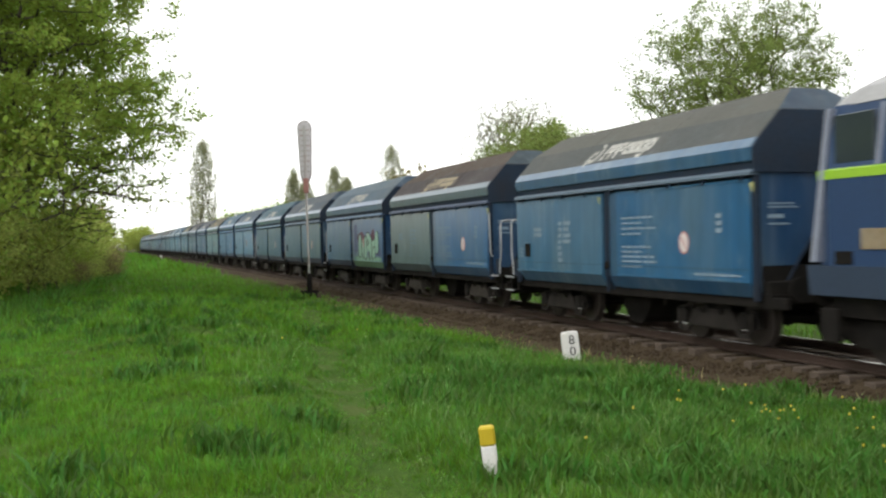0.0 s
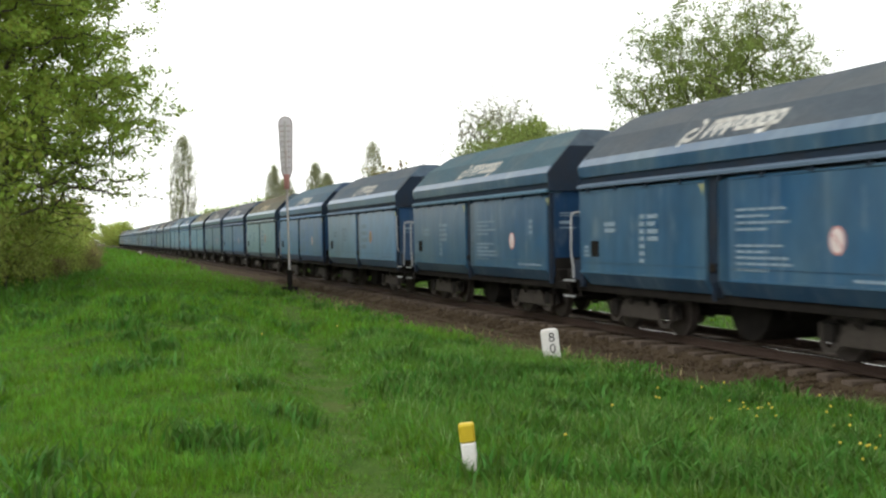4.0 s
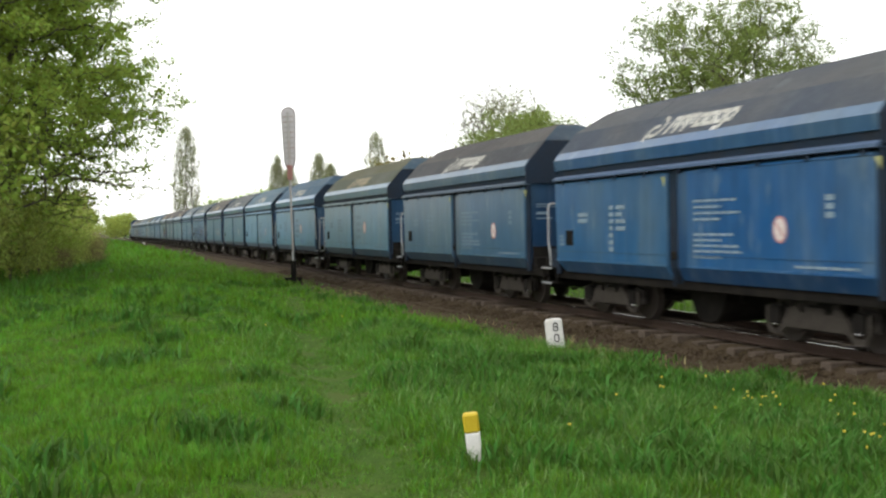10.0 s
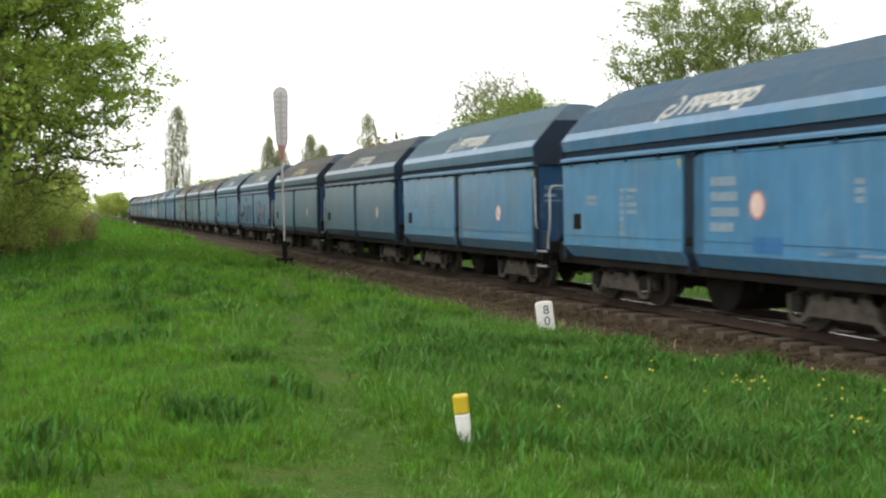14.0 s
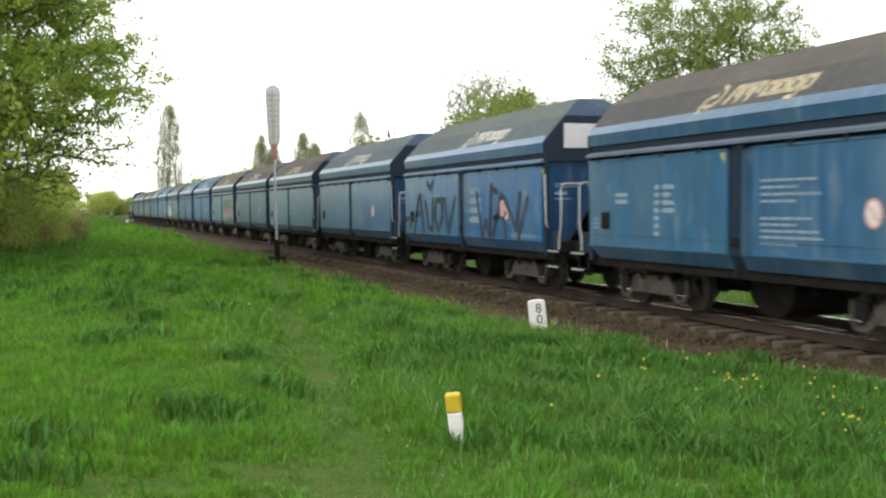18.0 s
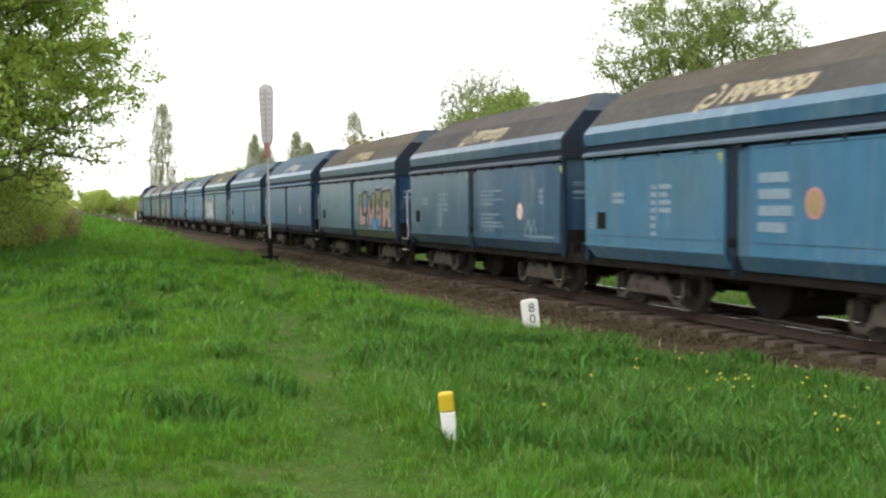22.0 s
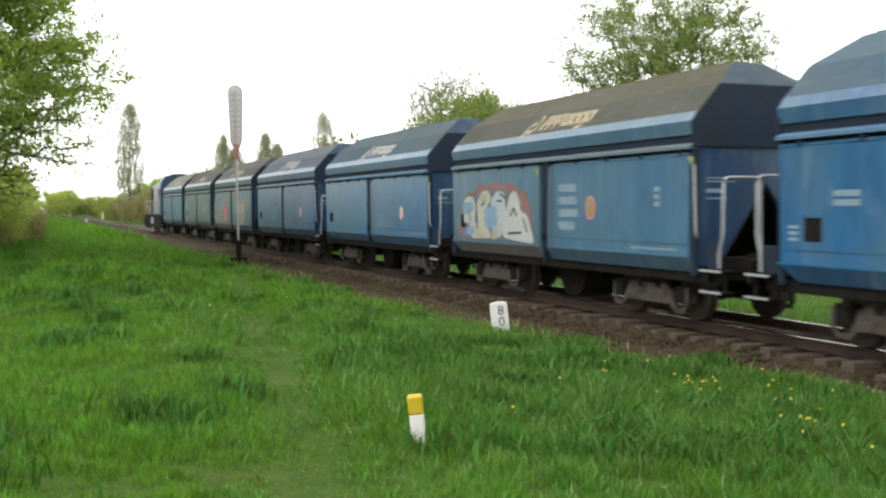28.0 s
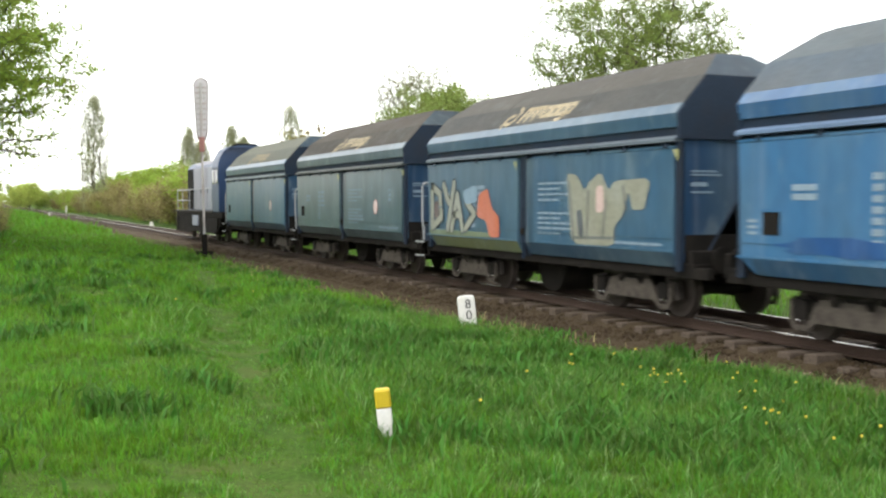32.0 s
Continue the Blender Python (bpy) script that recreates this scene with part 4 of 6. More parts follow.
WHITE_L = [[(0.14, 0.42), (0.2, 0.34), (0.27, 0.36), (0.3, 0.5), (0.29, 0.7), (0.36, 0.95), (0.25, 0.95), (0.22, 0.72), (0.15, 0.74)], [(0.32, 0.42), (0.38, 0.28), (0.46, 0.27), (0.5, 0.4), (0.44, 0.5), (0.44, 0.7), (0.5, 0.94), (0.37, 0.95), (0.33, 0.7)], [(0.5, 0.4), (0.56, 0.28), (0.65, 0.3), (0.67, 0.6), (0.61, 0.93), (0.52, 0.9), (0.48, 0.6)], [(0.68, 0.5), (0.71, 0.34), (0.77, 0.28), (0.82, 0.42), (0.83, 0.56), (0.9, 0.6), (0.98, 0.98), (0.82, 0.96), (0.64, 0.92), (0.62, 0.8)]]
paint(5, "left", 1, [swell(q, 0.04) for q in WHITE_L], (0.11, 0.09, 0.09))
paint(5, "left", 2, WHITE_L[:1] + WHITE_L[3:], (0.5, 0.5, 0.47))
paint(5, "left", 2, [WHITE_L[1]], (0.47, 0.46, 0.34))
paint(5, "left", 2, [WHITE_L[2]], (0.42, 0.47, 0.48))
paint(5, "left", 3, [[(0.15, 0.44), (0.27, 0.42), (0.28, 0.56), (0.16, 0.6)], [(0.41, 0.52), (0.56, 0.48), (0.57, 0.78), (0.42, 0.8)], [(0.18, 0.8), (0.28, 0.78), (0.29, 0.9), (0.18, 0.9)]], (0.2, 0.32, 0.46))
paint(5, "left", 3, [[(0.28, 0.74), (0.34, 0.72), (0.4, 0.95), (0.3, 0.96)], [(0.5, 0.82), (0.58, 0.8), (0.57, 0.95), (0.5, 0.95)], [(0.36, 0.34), (0.44, 0.32), (0.44, 0.42), (0.36, 0.44)]], (0.42, 0.38, 0.26))
for pts in ([(0.22, 0.56), (0.24, 0.7)], [(0.38, 0.48), (0.42, 0.44)], [(0.72, 0.62), (0.76, 0.52), (0.79, 0.62)], [(0.7, 0.86), (0.84, 0.84)], [(0.86, 0.66), (0.9, 0.82)], [(0.57, 0.42), (0.62, 0.42)], [(0.3, 0.62), (0.33, 0.8)], [(0.6, 0.32), (0.66, 0.38)]):
    paint(5, "left", 4, stroke(pts, 0.025), (0.03, 0.03, 0.035))
foot_colour(5, "left", (0.1, 0.09, 0.09))
# grey and orange letters
OLD_STROKES = [[(0.05, 0.3), (0.05, 0.88)], [(0.05, 0.3), (0.15, 0.4), (0.17, 0.74), (0.06, 0.88)], [(0.2, 0.28), (0.26, 0.52)], [(0.33, 0.26), (0.25, 0.9)], [(0.3, 0.9), (0.37, 0.42), (0.43, 0.9)], [(0.33, 0.7), (0.41, 0.7)], [(0.57, 0.42), (0.47, 0.5), (0.57, 0.68), (0.47, 0.88)]]
for pts in OLD_STROKES:
    paint(2, "left", 1, stroke(pts, 0.13), (0.04, 0.05, 0.06))
for pts in OLD_STROKES:
    paint(2, "left", 2, stroke(pts, 0.085), (0.3, 0.3, 0.23))
paint(2, "left", 3, [[(0.08, 0.52), (0.13, 0.5), (0.14, 0.74), (0.08, 0.76)]], (0.1, 0.07, 0.07))
paint(2, "left", 3, [[(0.62, 0.42), (0.72, 0.34), (0.76, 0.6), (0.84, 0.72), (0.84, 0.98), (0.74, 0.98), (0.7, 0.76), (0.6, 0.72)]], (0.52, 0.12, 0.03))
paint(2, "left", 3, [[(0.44, 0.36), (0.6, 0.3), (0.6, 0.52), (0.46, 0.56)]], (0.22, 0.32, 0.4))
paint(2, "left", 1, [[(0.02, 0.92), (0.74, 0.92), (0.76, 0.99), (0.02, 0.99)]], (0.14, 0.17, 0.07))
foot_colour(2, "left", (0.11, 0.13, 0.06))
paint(2, "right", 1, [[(0.28, 0.2), (0.36, 0.22), (0.42, 0.4), (0.46, 0.3), (0.54, 0.2), (0.6, 0.4), (0.64, 0.3), (0.88, 0.28), (0.84, 0.6), (0.76, 0.6), (0.74, 0.4), (0.7, 0.66), (0.64, 0.78), (0.64, 0.99), (0.32, 0.99), (0.3, 0.6)]], (0.26, 0.25, 0.17))
for pts in ([(0.3, 0.3), (0.34, 0.95)], [(0.45, 0.4), (0.44, 0.9)], [(0.58, 0.5), (0.56, 0.9)], [(0.7, 0.36), (0.72, 0.6)], [(0.33, 0.92), (0.63, 0.9)]):
    paint(2, "right", 2, stroke(pts, 0.025), (0.1, 0.11, 0.1))
paint(2, "right", 2, [[(0.36, 0.62), (0.4, 0.6), (0.42, 0.9), (0.38, 0.92)]], (0.06, 0.07, 0.08))
paint(2, "right", 2, [[(0.51, 0.36), (0.56, 0.34), (0.57, 0.62), (0.51, 0.64)]], (0.6, 0.42, 0.36))
# repainted patches
def cloud(u, v, a, b, seed):
    """An uneven rounded patch on a door, in shares of the door."""
    rng = random.Random(seed)
    return [(u + a * math.cos(w) * rng.uniform(0.7, 1.15), v + b * math.sin(w) * rng.uniform(0.7, 1.15)) for w in np.linspace(0, math.tau, 22, endpoint=False)]


for side, spots in (("right", ((0.2, 0.1, 0.14, 0.07), (0.37, 0.08, 0.1, 0.06), (0.58, 0.22, 0.05, 0.18), (0.45, 0.78, 0.17, 0.09), (0.88, 0.88, 0.1, 0.08))), ("left", ((0.5, 0.88, 0.34, 0.08), (0.78, 0.3, 0.05, 0.2), (0.9, 0.7, 0.07, 0.2)))):
    for n, (u, v, a, b) in enumerate(spots):
        part("repaint", decal([on_door(side, cloud(u, v, a, b, n))], -1.506), PAINT, wagons[3], "darker repainted patch", False, (0.012, 0.062, 0.19))
for y0, y1, z0, z1 in ((-1.73, -2.5, 1.24, 1.5), (-3.6, -4.2, 1.26, 1.33)):
    part("repaint", decal([[(y0, z1), (y1, z1), (y1, z0), (y0, z0)]], -1.506), PAINT, wagons[16], "darker repainted patch", False, (0.035, 0.13, 0.3))
paint(9, "right", 1, stroke([(0.62, 0.92), (0.67, 0.72), (0.7, 0.9), (0.74, 0.7), (0.76, 0.9)], 0.022), (0.2, 0.28, 0.34), "pale chalk scrawl")
# pale panel on one end, washed-out notices on the bleached wagons
part("end_sheet", box(-1.0, -0.15, -5.39, -5.365, 3.35, 3.92, 0.004), BOARD, wagons[12], "grey sheet on the end plate")
washed = mesh_bm("notice_lettering", decal(bars(-0.5, 2.5, (0.75, 0.85, 0.85, 0.7), 0.16, 0.26), -1.502), LETTER)
nearer = [(y + 1.2, z + 0.15) for y, z in [(-3.05 + 0.21 * math.cos(a), 1.86 + 0.24 * math.sin(a)) for a in np.linspace(0, math.tau, 24, endpoint=False)]]
nearer_field = [(-1.85 + (y + 1.85) * 0.8, 2.01 + (z - 2.01) * 0.8) for y, z in nearer]
near_ring, near_disc = mesh_bm("warning_emblem", decal([nearer], -1.502), RED), mesh_bm("emblem_field", decal([nearer_field], -1.506), PINK)
for k in (5, 8, 10, 12, 16, 17, 20, 22):
    for o in wagons[k].children_recursive:
        stem = o.name.split(".")[0]
        if stem == "notice_lettering":
            o.data = washed
        elif stem == "lower_notice":
            bpy.data.objects.remove(o)
        elif stem == "warning_emblem" and k not in (8, 12):
            o.data = near_ring
        elif stem == "emblem_bar" and k not in (8, 12):
            bpy.data.objects.remove(o)
        elif stem == "emblem_field" and k not in (8, 12):
            o.data = near_disc
            o.color = (0.27, 0.19, 0.1, 1) if k in (5, 10, 20, 22) else (0.6, 0.45, 0.4, 1)


# ---------------------------------------------------------------- locomotives
LOCO_BLUE = material("deep_blue_loco_paint", (0.016, 0.042, 0.105), 0.4, 0, 0.15, 1, 15, 0.03)
LOCO_GREY = material("dull_blue_loco_paint", (0.02, 0.036, 0.066), 0.6, 0, 0.2, 1, 15, 0.03)
LOCO_LIME = material("lime_stripe_paint", (0.26, 0.46, 0.03), 0.4, 0, 0.1, 2, 15, 0)
LOCO_ROOF = material("light_grey_loco_roof", (0.27, 0.27, 0.27), 0.6, 0, 0.2, 1, 15, 0.05)
GLASS = material("dark_cab_glass", (0.03, 0.04, 0.045), 0.08, 0, 0.1, 1, 5, 0)
LOCO_PALE = material("pale_lavender_loco_paint", (0.22, 0.24, 0.3), 0.45, 0, 0.2, 1, 15, 0.03)
LOCO_WHITE = material("white_loco_panel", (0.22, 0.22, 0.26), 0.5, 0, 0.25, 2, 15, 0.03, tint=(0.16, 0.16, 0.19), amount=0.7)


def build_front_loco():
    """The leading locomotive; only its trailing end comes into view. Origin at its trailing end, at rail height; it reaches to -y."""
    w = thing("locomotive", "blue locomotive with a lime stripe and pale pillars", "locomotive")
    L = 17.4
    prof = lambda e: [(-1.48 + e, 1.5), (-1.5 + e, 2.9), (-1.36 + e, 3.9), (1.36 - e, 3.9), (1.5 - e, 2.9), (1.48 - e, 1.5)]
    bm = bmesh.new()
    rings = []
    for y, e in ((0.0, 0.28), (-0.55, 0.0), (-L + 0.55, 0.0), (-L, 0.28)):
        lean = 0.0
        rings.append([bm.verts.new((x, y - (0.5 * (z - 1.5) / 2.4 if y > -0.3 else (-0.5 * (z - 1.5) / 2.4 if y < -L + 0.3 else 0)), z)) for x, z in prof(e)])
    bm.faces.new(rings[0])
    bm.faces.new(rings[-1][::-1])
    for a, b in zip(rings, rings[1:]):
        for i in range(6):
            bm.faces.new((a[i], a[(i + 1) % 6], b[(i + 1) % 6], b[i]))
    part("body_shell", bm, LOCO_BLUE, w, "deep blue body shell")
    part("skirt", prism([(-1.46, 1.04), (-1.5, 1.5), (1.5, 1.5), (1.46, 1.04)], -L + 0.05, -0.05), LOCO_GREY, w, "dull blue lower skirt")
    part("underframe", box(-1.25, 1.25, -L + 0.3, -0.3, 0.7, 1.05, 0.02), UNDER, w)
    bm = bmesh.new()
    rr = [(-1.38, 3.88), (-1.2, 4.14), (-0.7, 4.36), (0, 4.44), (0.7, 4.36), (1.2, 4.14), (1.38, 3.88)]
    a = [bm.verts.new((x * 0.9, -0.42, z if z < 3.9 else z - 0.08)) for x, z in rr]
    b = [bm.verts.new((x, -1.0, z)) for x, z in rr]
    c = [bm.verts.new((x, -L + 0.6, z)) for x, z in rr]
    for p, q in ((a, b), (b, c)):
        for i in range(6):
            bm.faces.new((p[i], p[i + 1], q[i + 1], q[i]))
    bm.faces.new(a), bm.faces.new(c[::-1])
    part("roof", bm, LOCO_ROOF, w, "light grey curved roof")
    for s in (-1, 1):
        part("stripe", prism([(s * 1.5, 2.95), (s * 1.512, 2.93), (s * 1.51, 2.8), (s * 1.498, 2.8)], -L + 0.55, -0.55), LOCO_LIME, w, "lime green stripe")
        part("side_window", box(s * 1.46 - 0.03, s * 1.46 + 0.03, -1.6, -0.72, 3.02, 3.74, 0.01), GLASS, w, "dark cab side window")
        part("window_post", prism([(s * 1.49, 2.96), (s * 1.52, 2.96), (s * 1.4, 3.84), (s * 1.37, 3.84)], -1.72, -1.65), LOCO_PALE, w, "pale window post")
        part("grab_rail", box(s * 1.53 - 0.015, s * 1.53 + 0.015, -2.02, -1.98, 1.3, 3.2), GALV, w)
        part("cab_door", box(s * 1.495 - 0.012, s * 1.495 + 0.012, -2.75, -2.1, 1.45, 3.5, 0.008), LOCO_BLUE, w)
        part("number_panel", box(s * 1.5 - 0.012, s * 1.5 + 0.012, -1.9, -1.3, 1.75, 2.05, 0.005), CREAM, w, "tan panel", False, (0.2, 0.15, 0.08))
        part("handhold", box(s * 1.48 - 0.02, s * 1.48 + 0.02, -1.1, -0.7, 1.52, 1.72, 0.01), UNDER, w)
        for y in (-3.4, -5.4, -7.2, -9.2, -11.5):
            part("engine_grille", box(s * 1.5 - 0.01, s * 1.5 + 0.01, y - 1.2, y, 2.2, 2.7, 0.005), UNDER, w)
        for y in (-1.1, -3.1, -5.1, -12.3, -14.3, -16.3):
            part("wheel", cyl(0.6, s * 0.7, s * 0.84, y, 0.6, "x", 28), WHEEL, w)
        for y in (-3.1, -14.3):
            part("bogie_frame", prism([(y - 2.9, 0.45), (y - 2.8, 0.95), (y + 2.8, 0.95), (y + 2.9, 0.45), (y + 2.4, 0.26), (y - 2.4, 0.26)], s * 1.05 - 0.06, s * 1.05 + 0.06, "x"), UNDER, w)
        part("buffer", cyl(0.23, 0.35, 0.42, s * 0.875, 1.05, "y", 18, cyl(0.1, 0.0, 0.36, s * 0.875, 1.05, "y", 12)), UNDER, w)
        part("corner_pillar", prism([(-0.1, 1.55), (-0.23, 1.55), (-0.63, 3.86), (-0.52, 3.86)], s * 1.38 - 0.1, s * 1.38 + 0.08, "x"), LOCO_PALE, w, "pale corner pillar")
        part("stripe", box(s * 1.47 - 0.008, s * 1.47 + 0.008, -0.58, -0.3, 2.8, 2.94), LOCO_LIME, w, "lime green stripe")
        part("tail_lamp", cyl(0.12, -0.05, 0.03, s * 0.85, 1.75, "y", 14), LAMP, w)
        part("end_window", prism([(-0.46, 3.6), (-0.42, 3.6), (-0.275, 2.9), (-0.315, 2.9)], s * 0.62 - 0.42, s * 0.62 + 0.42, "x"), GLASS, w)
    part("fuel_tank", box(-1.2, 1.2, -10.6, -6.8, 0.35, 0.85, 0.05), UNDER, w)
    part("step_ladder", box(-1.5, -1.42, -0.75, -0.35, 0.35, 0.85, 0.01), UNDER, w)
    part("horn", cyl(0.06, -1.2, -0.8, -0.3, 4.62, "y", 10, cyl(0.1, -0.8, -0.72, -0.3, 4.62, "y", 12)), UNDER, w)
    part("horn_bracket", box(-0.34, -0.26, -1.1, -1.0, 4.38, 4.62), UNDER, w)
    return w


def build_rear_loco():
    """The hood locomotive pushing at the tail. Origin at its leading end, at rail height; it reaches to +y."""
    w = thing("shunting_locomotive", "dark blue hood locomotive with white panels, pushing the train", "locomotive")
    part("frame", box(-1.45, 1.45, 0.3, 13.8, 1.2, 1.5, 0.03), UNDER, w, "black frame and running board")
    half = [(1.48, 1.5), (1.5, 3.75), (1.42, 4.15), (1.22, 4.48), (0.95, 4.68), (0.5, 4.75)]
    part("cab", prism([(-x, z) for x, z in half] + half[::-1], 0.9, 2.5, bevel=0.03), LOCO_BLUE, w, "deep blue cab with a rounded roof")
    part("cab_roof", prism([(-1.24, 4.5), (-0.96, 4.71), (-0.5, 4.79), (0.5, 4.79), (0.96, 4.71), (1.24, 4.5), (0.9, 4.66), (-0.9, 4.66)], 0.75, 2.65), LOCO_BLUE, w)
    part("roof_box", box(-0.5, 0.5, 1.1, 2.2, 4.79, 4.9, 0.03), UNDER, w, "dark box on the cab roof")
    part("long_hood", prism([(-1.0, 1.5), (-1.0, 3.9), (-0.75, 4.2), (0.75, 4.2), (1.0, 3.9), (1.0, 1.5)], 2.5, 12.4, bevel=0.04), LOCO_BLUE, w, "deep blue long hood")
    part("hood_top", prism([(-0.92, 4.03), (-0.74, 4.24), (0.74, 4.24), (0.92, 4.03), (0.7, 4.16), (-0.7, 4.16)], 2.7, 10.3), LOCO_WHITE, w, "white top of the hood")
    part("hood_end", box(-0.85, 0.85, 12.4, 12.44, 1.8, 3.7, 0.01), UNDER, w, "black radiator grille")
    for s in (-1, 1):
        for y0 in (1.0, 1.8):
            pane = part("side_window", box(s * 1.5 - 0.02, s * 1.5 + 0.02, y0, y0 + 0.55, 2.9, 3.6, 0.01), GLASS, w)
            part("window_post", box(s * 1.51 - 0.02, s * 1.51 + 0.02, y0 + 0.57, y0 + 0.64, 2.8, 3.7, 0.005), LOCO_WHITE, pane, "white window post")
        for y0, y1, mat in ((2.7, 4.3, LOCO_BLUE), (4.4, 6.2, LOCO_PALE), (6.3, 8.2, LOCO_WHITE), (8.3, 10.3, LOCO_WHITE), (10.5, 12.3, UNDER)):
            door = part("hood_door", box(s * 1.01 - 0.02, s * 1.01 + 0.02, y0, y1, 1.6, 3.88, 0.01), mat, w)
            part("door_latch", box(s * 1.035 - 0.015, s * 1.035 + 0.015, y1 - 0.16, y1 - 0.1, 2.5, 2.75, 0.005), UNDER, door, "black latch")
        part("hood_lamp", cyl(0.14, 12.44, 12.54, s * 0.35, 3.85, "y", 12), LOCO_WHITE, w)
        for z in (2.1, 2.7):
            bent_pipe("platform_rail", [(s * 1.4, 9.4, z), (s * 1.4, 13.7, z), (s * 0.5, 13.65, z)], 0.028, GALV, w, "pale handrail")
        for y in (3.0, 5.6, 7.6, 9.6, 11.8, 13.6):
            part("rail_post", cyl(0.024, 1.5, 2.7, s * 1.4, y, "z", 8), GALV, w)
        bent_pipe("running_rail", [(s * 1.4, 2.7, 1.5), (s * 1.4, 2.75, 2.5), (s * 1.4, 3.0, 2.7), (s * 1.4, 9.4, 2.7)], 0.026, GALV, w, "pale handrail")
        for y in (2.2, 4.6, 9.4, 11.8):
            part("wheel", cyl(0.55, s * 0.7, s * 0.84, y, 0.55, "x", 28), WHEEL, w)
        for y in (3.4, 10.6):
            part("bogie_frame", prism([(y - 1.9, 0.45), (y - 1.7, 0.85), (y + 1.7, 0.85), (y + 1.9, 0.45), (y + 1.3, 0.35), (y - 1.3, 0.35)], s * 1.05 - 0.06, s * 1.05 + 0.06, "x"), UNDER, w)
            for d in (-1.2, 1.2):
                part("axle_box", box(s * 1.12 - 0.08, s * 1.12 + 0.08, y + d - 0.18, y + d + 0.18, 0.4, 0.75, 0.02), UNDER, w)
        part("buffer", cyl(0.23, 14.15, 14.22, s * 0.875, 1.05, "y", 18, cyl(0.1, 13.7, 14.16, s * 0.875, 1.05, "y", 12)), UNDER, w)
        part("step_ladder", box(s * 1.4 - 0.08, s * 1.4 + 0.08, 13.1, 13.7, 0.4, 1.2, 0.02), UNDER, w)
        part("battery_box", box(s * 1.46 - 0.05, s * 1.46 + 0.05, 6.6, 8.1, 0.72, 1.28, 0.02), LOCO_PALE, w, "white box on the frame")
        part("end_skirt", prism([(1.4, 1.45), (1.6, 0.6), (2.2, 0.42), (9.0, 0.42), (9.6, 0.3), (14.0, 0.34), (13.8, 1.45)], s * 1.4 - 0.03, s * 1.4 + 0.03, "x"), UNDER, w, "black flared end skirt")
    part("fuel_tank", box(-1.3, 1.3, 5.4, 8.2, 0.4, 1.2, 0.05), UNDER, w)
    part("skirt", box(-1.36, 1.36, 1.2, 13.7, 0.8, 1.25, 0.02), UNDER, w)
    part("buffer_beam", box(-1.45, 1.45, 13.6, 13.8, 0.5, 1.5, 0.02), UNDER, w)
    part("deck_edge", box(-1.52, 1.52, 2.6, 13.95, 1.46, 1.54, 0.01), DUST, w, "dusty edge of the running board", False, (0.07, 0.064, 0.06))
    part("exhaust_stack", cyl(0.12, 4.1, 4.5, 0.0, 6.6, "z", 12), UNDER, w)
    return w


front_loco, rear_loco = build_front_loco(), build_rear_loco()


def front_loco_y(t):
    return tail_y(t) - 28 * PITCH + 0.25


def rear_loco_y(t):
    return tail_y(t) + 0.9


# ---------------------------------------------------------------- posts and mast by the track
def build_marker_post(x, y):
    z = 0.123
    w = thing("marker_post", "white concrete marker post with a yellow top in the grass", "post")
    w.matrix_basis = pose(x, y, z, 0, -6, -20)
    part("shaft", prism([(-0.058, -0.055), (0.058, -0.055), (0.058, 0.055), (-0.058, 0.055)], -0.3, 0.27, "z", bevel=0.012), WHITE, w)
    part("cap", prism([(-0.061, -0.058), (0.061, -0.058), (0.061, 0.058), (-0.061, 0.058)], 0.27, 0.42, "z", bevel=0.014), POSTYEL, w, "yellow painted top")
    return w


def glyph(char, size, parent, x, y, z):
    cu = bpy.data.curves.new("digit", "FONT")
    cu.body, cu.size, cu.align_x, cu.extrude = char, size, "CENTER", 0.002
    tmp = new("digit", cu)
    me = bpy.data.meshes.new_from_object(tmp)
    bpy.data.objects.remove(tmp)
    me.materials.clear()
    me.materials.append(BLACK)
    ob = new("digit", me)
    ob.parent = parent
    ob.matrix_basis = pose(x, y, z, 90, 0, 0)
    return ob


def build_kilometre_stone(x, y):
    z = -0.19
    w = thing("kilometre_stone", "white limewashed stone with black numerals, leaning in grass", "milestone")
    w.matrix_basis = pose(x, y, z - 0.05, 0, -6, -24)
    prof = [(-0.16, -0.35), (0.16, -0.35), (0.155, 0.53), (0.12, 0.56), (0.0, 0.568), (-0.12, 0.56), (-0.155, 0.53)]
    part("stone", prism(prof, -0.09, 0.09, "y", bevel=0.015), WHITE, w)
    glyph("8", 0.23, w, 0.03, -0.094, 0.345)
    glyph("0", 0.23, w, 0.03, -0.094, 0.145)
    return w


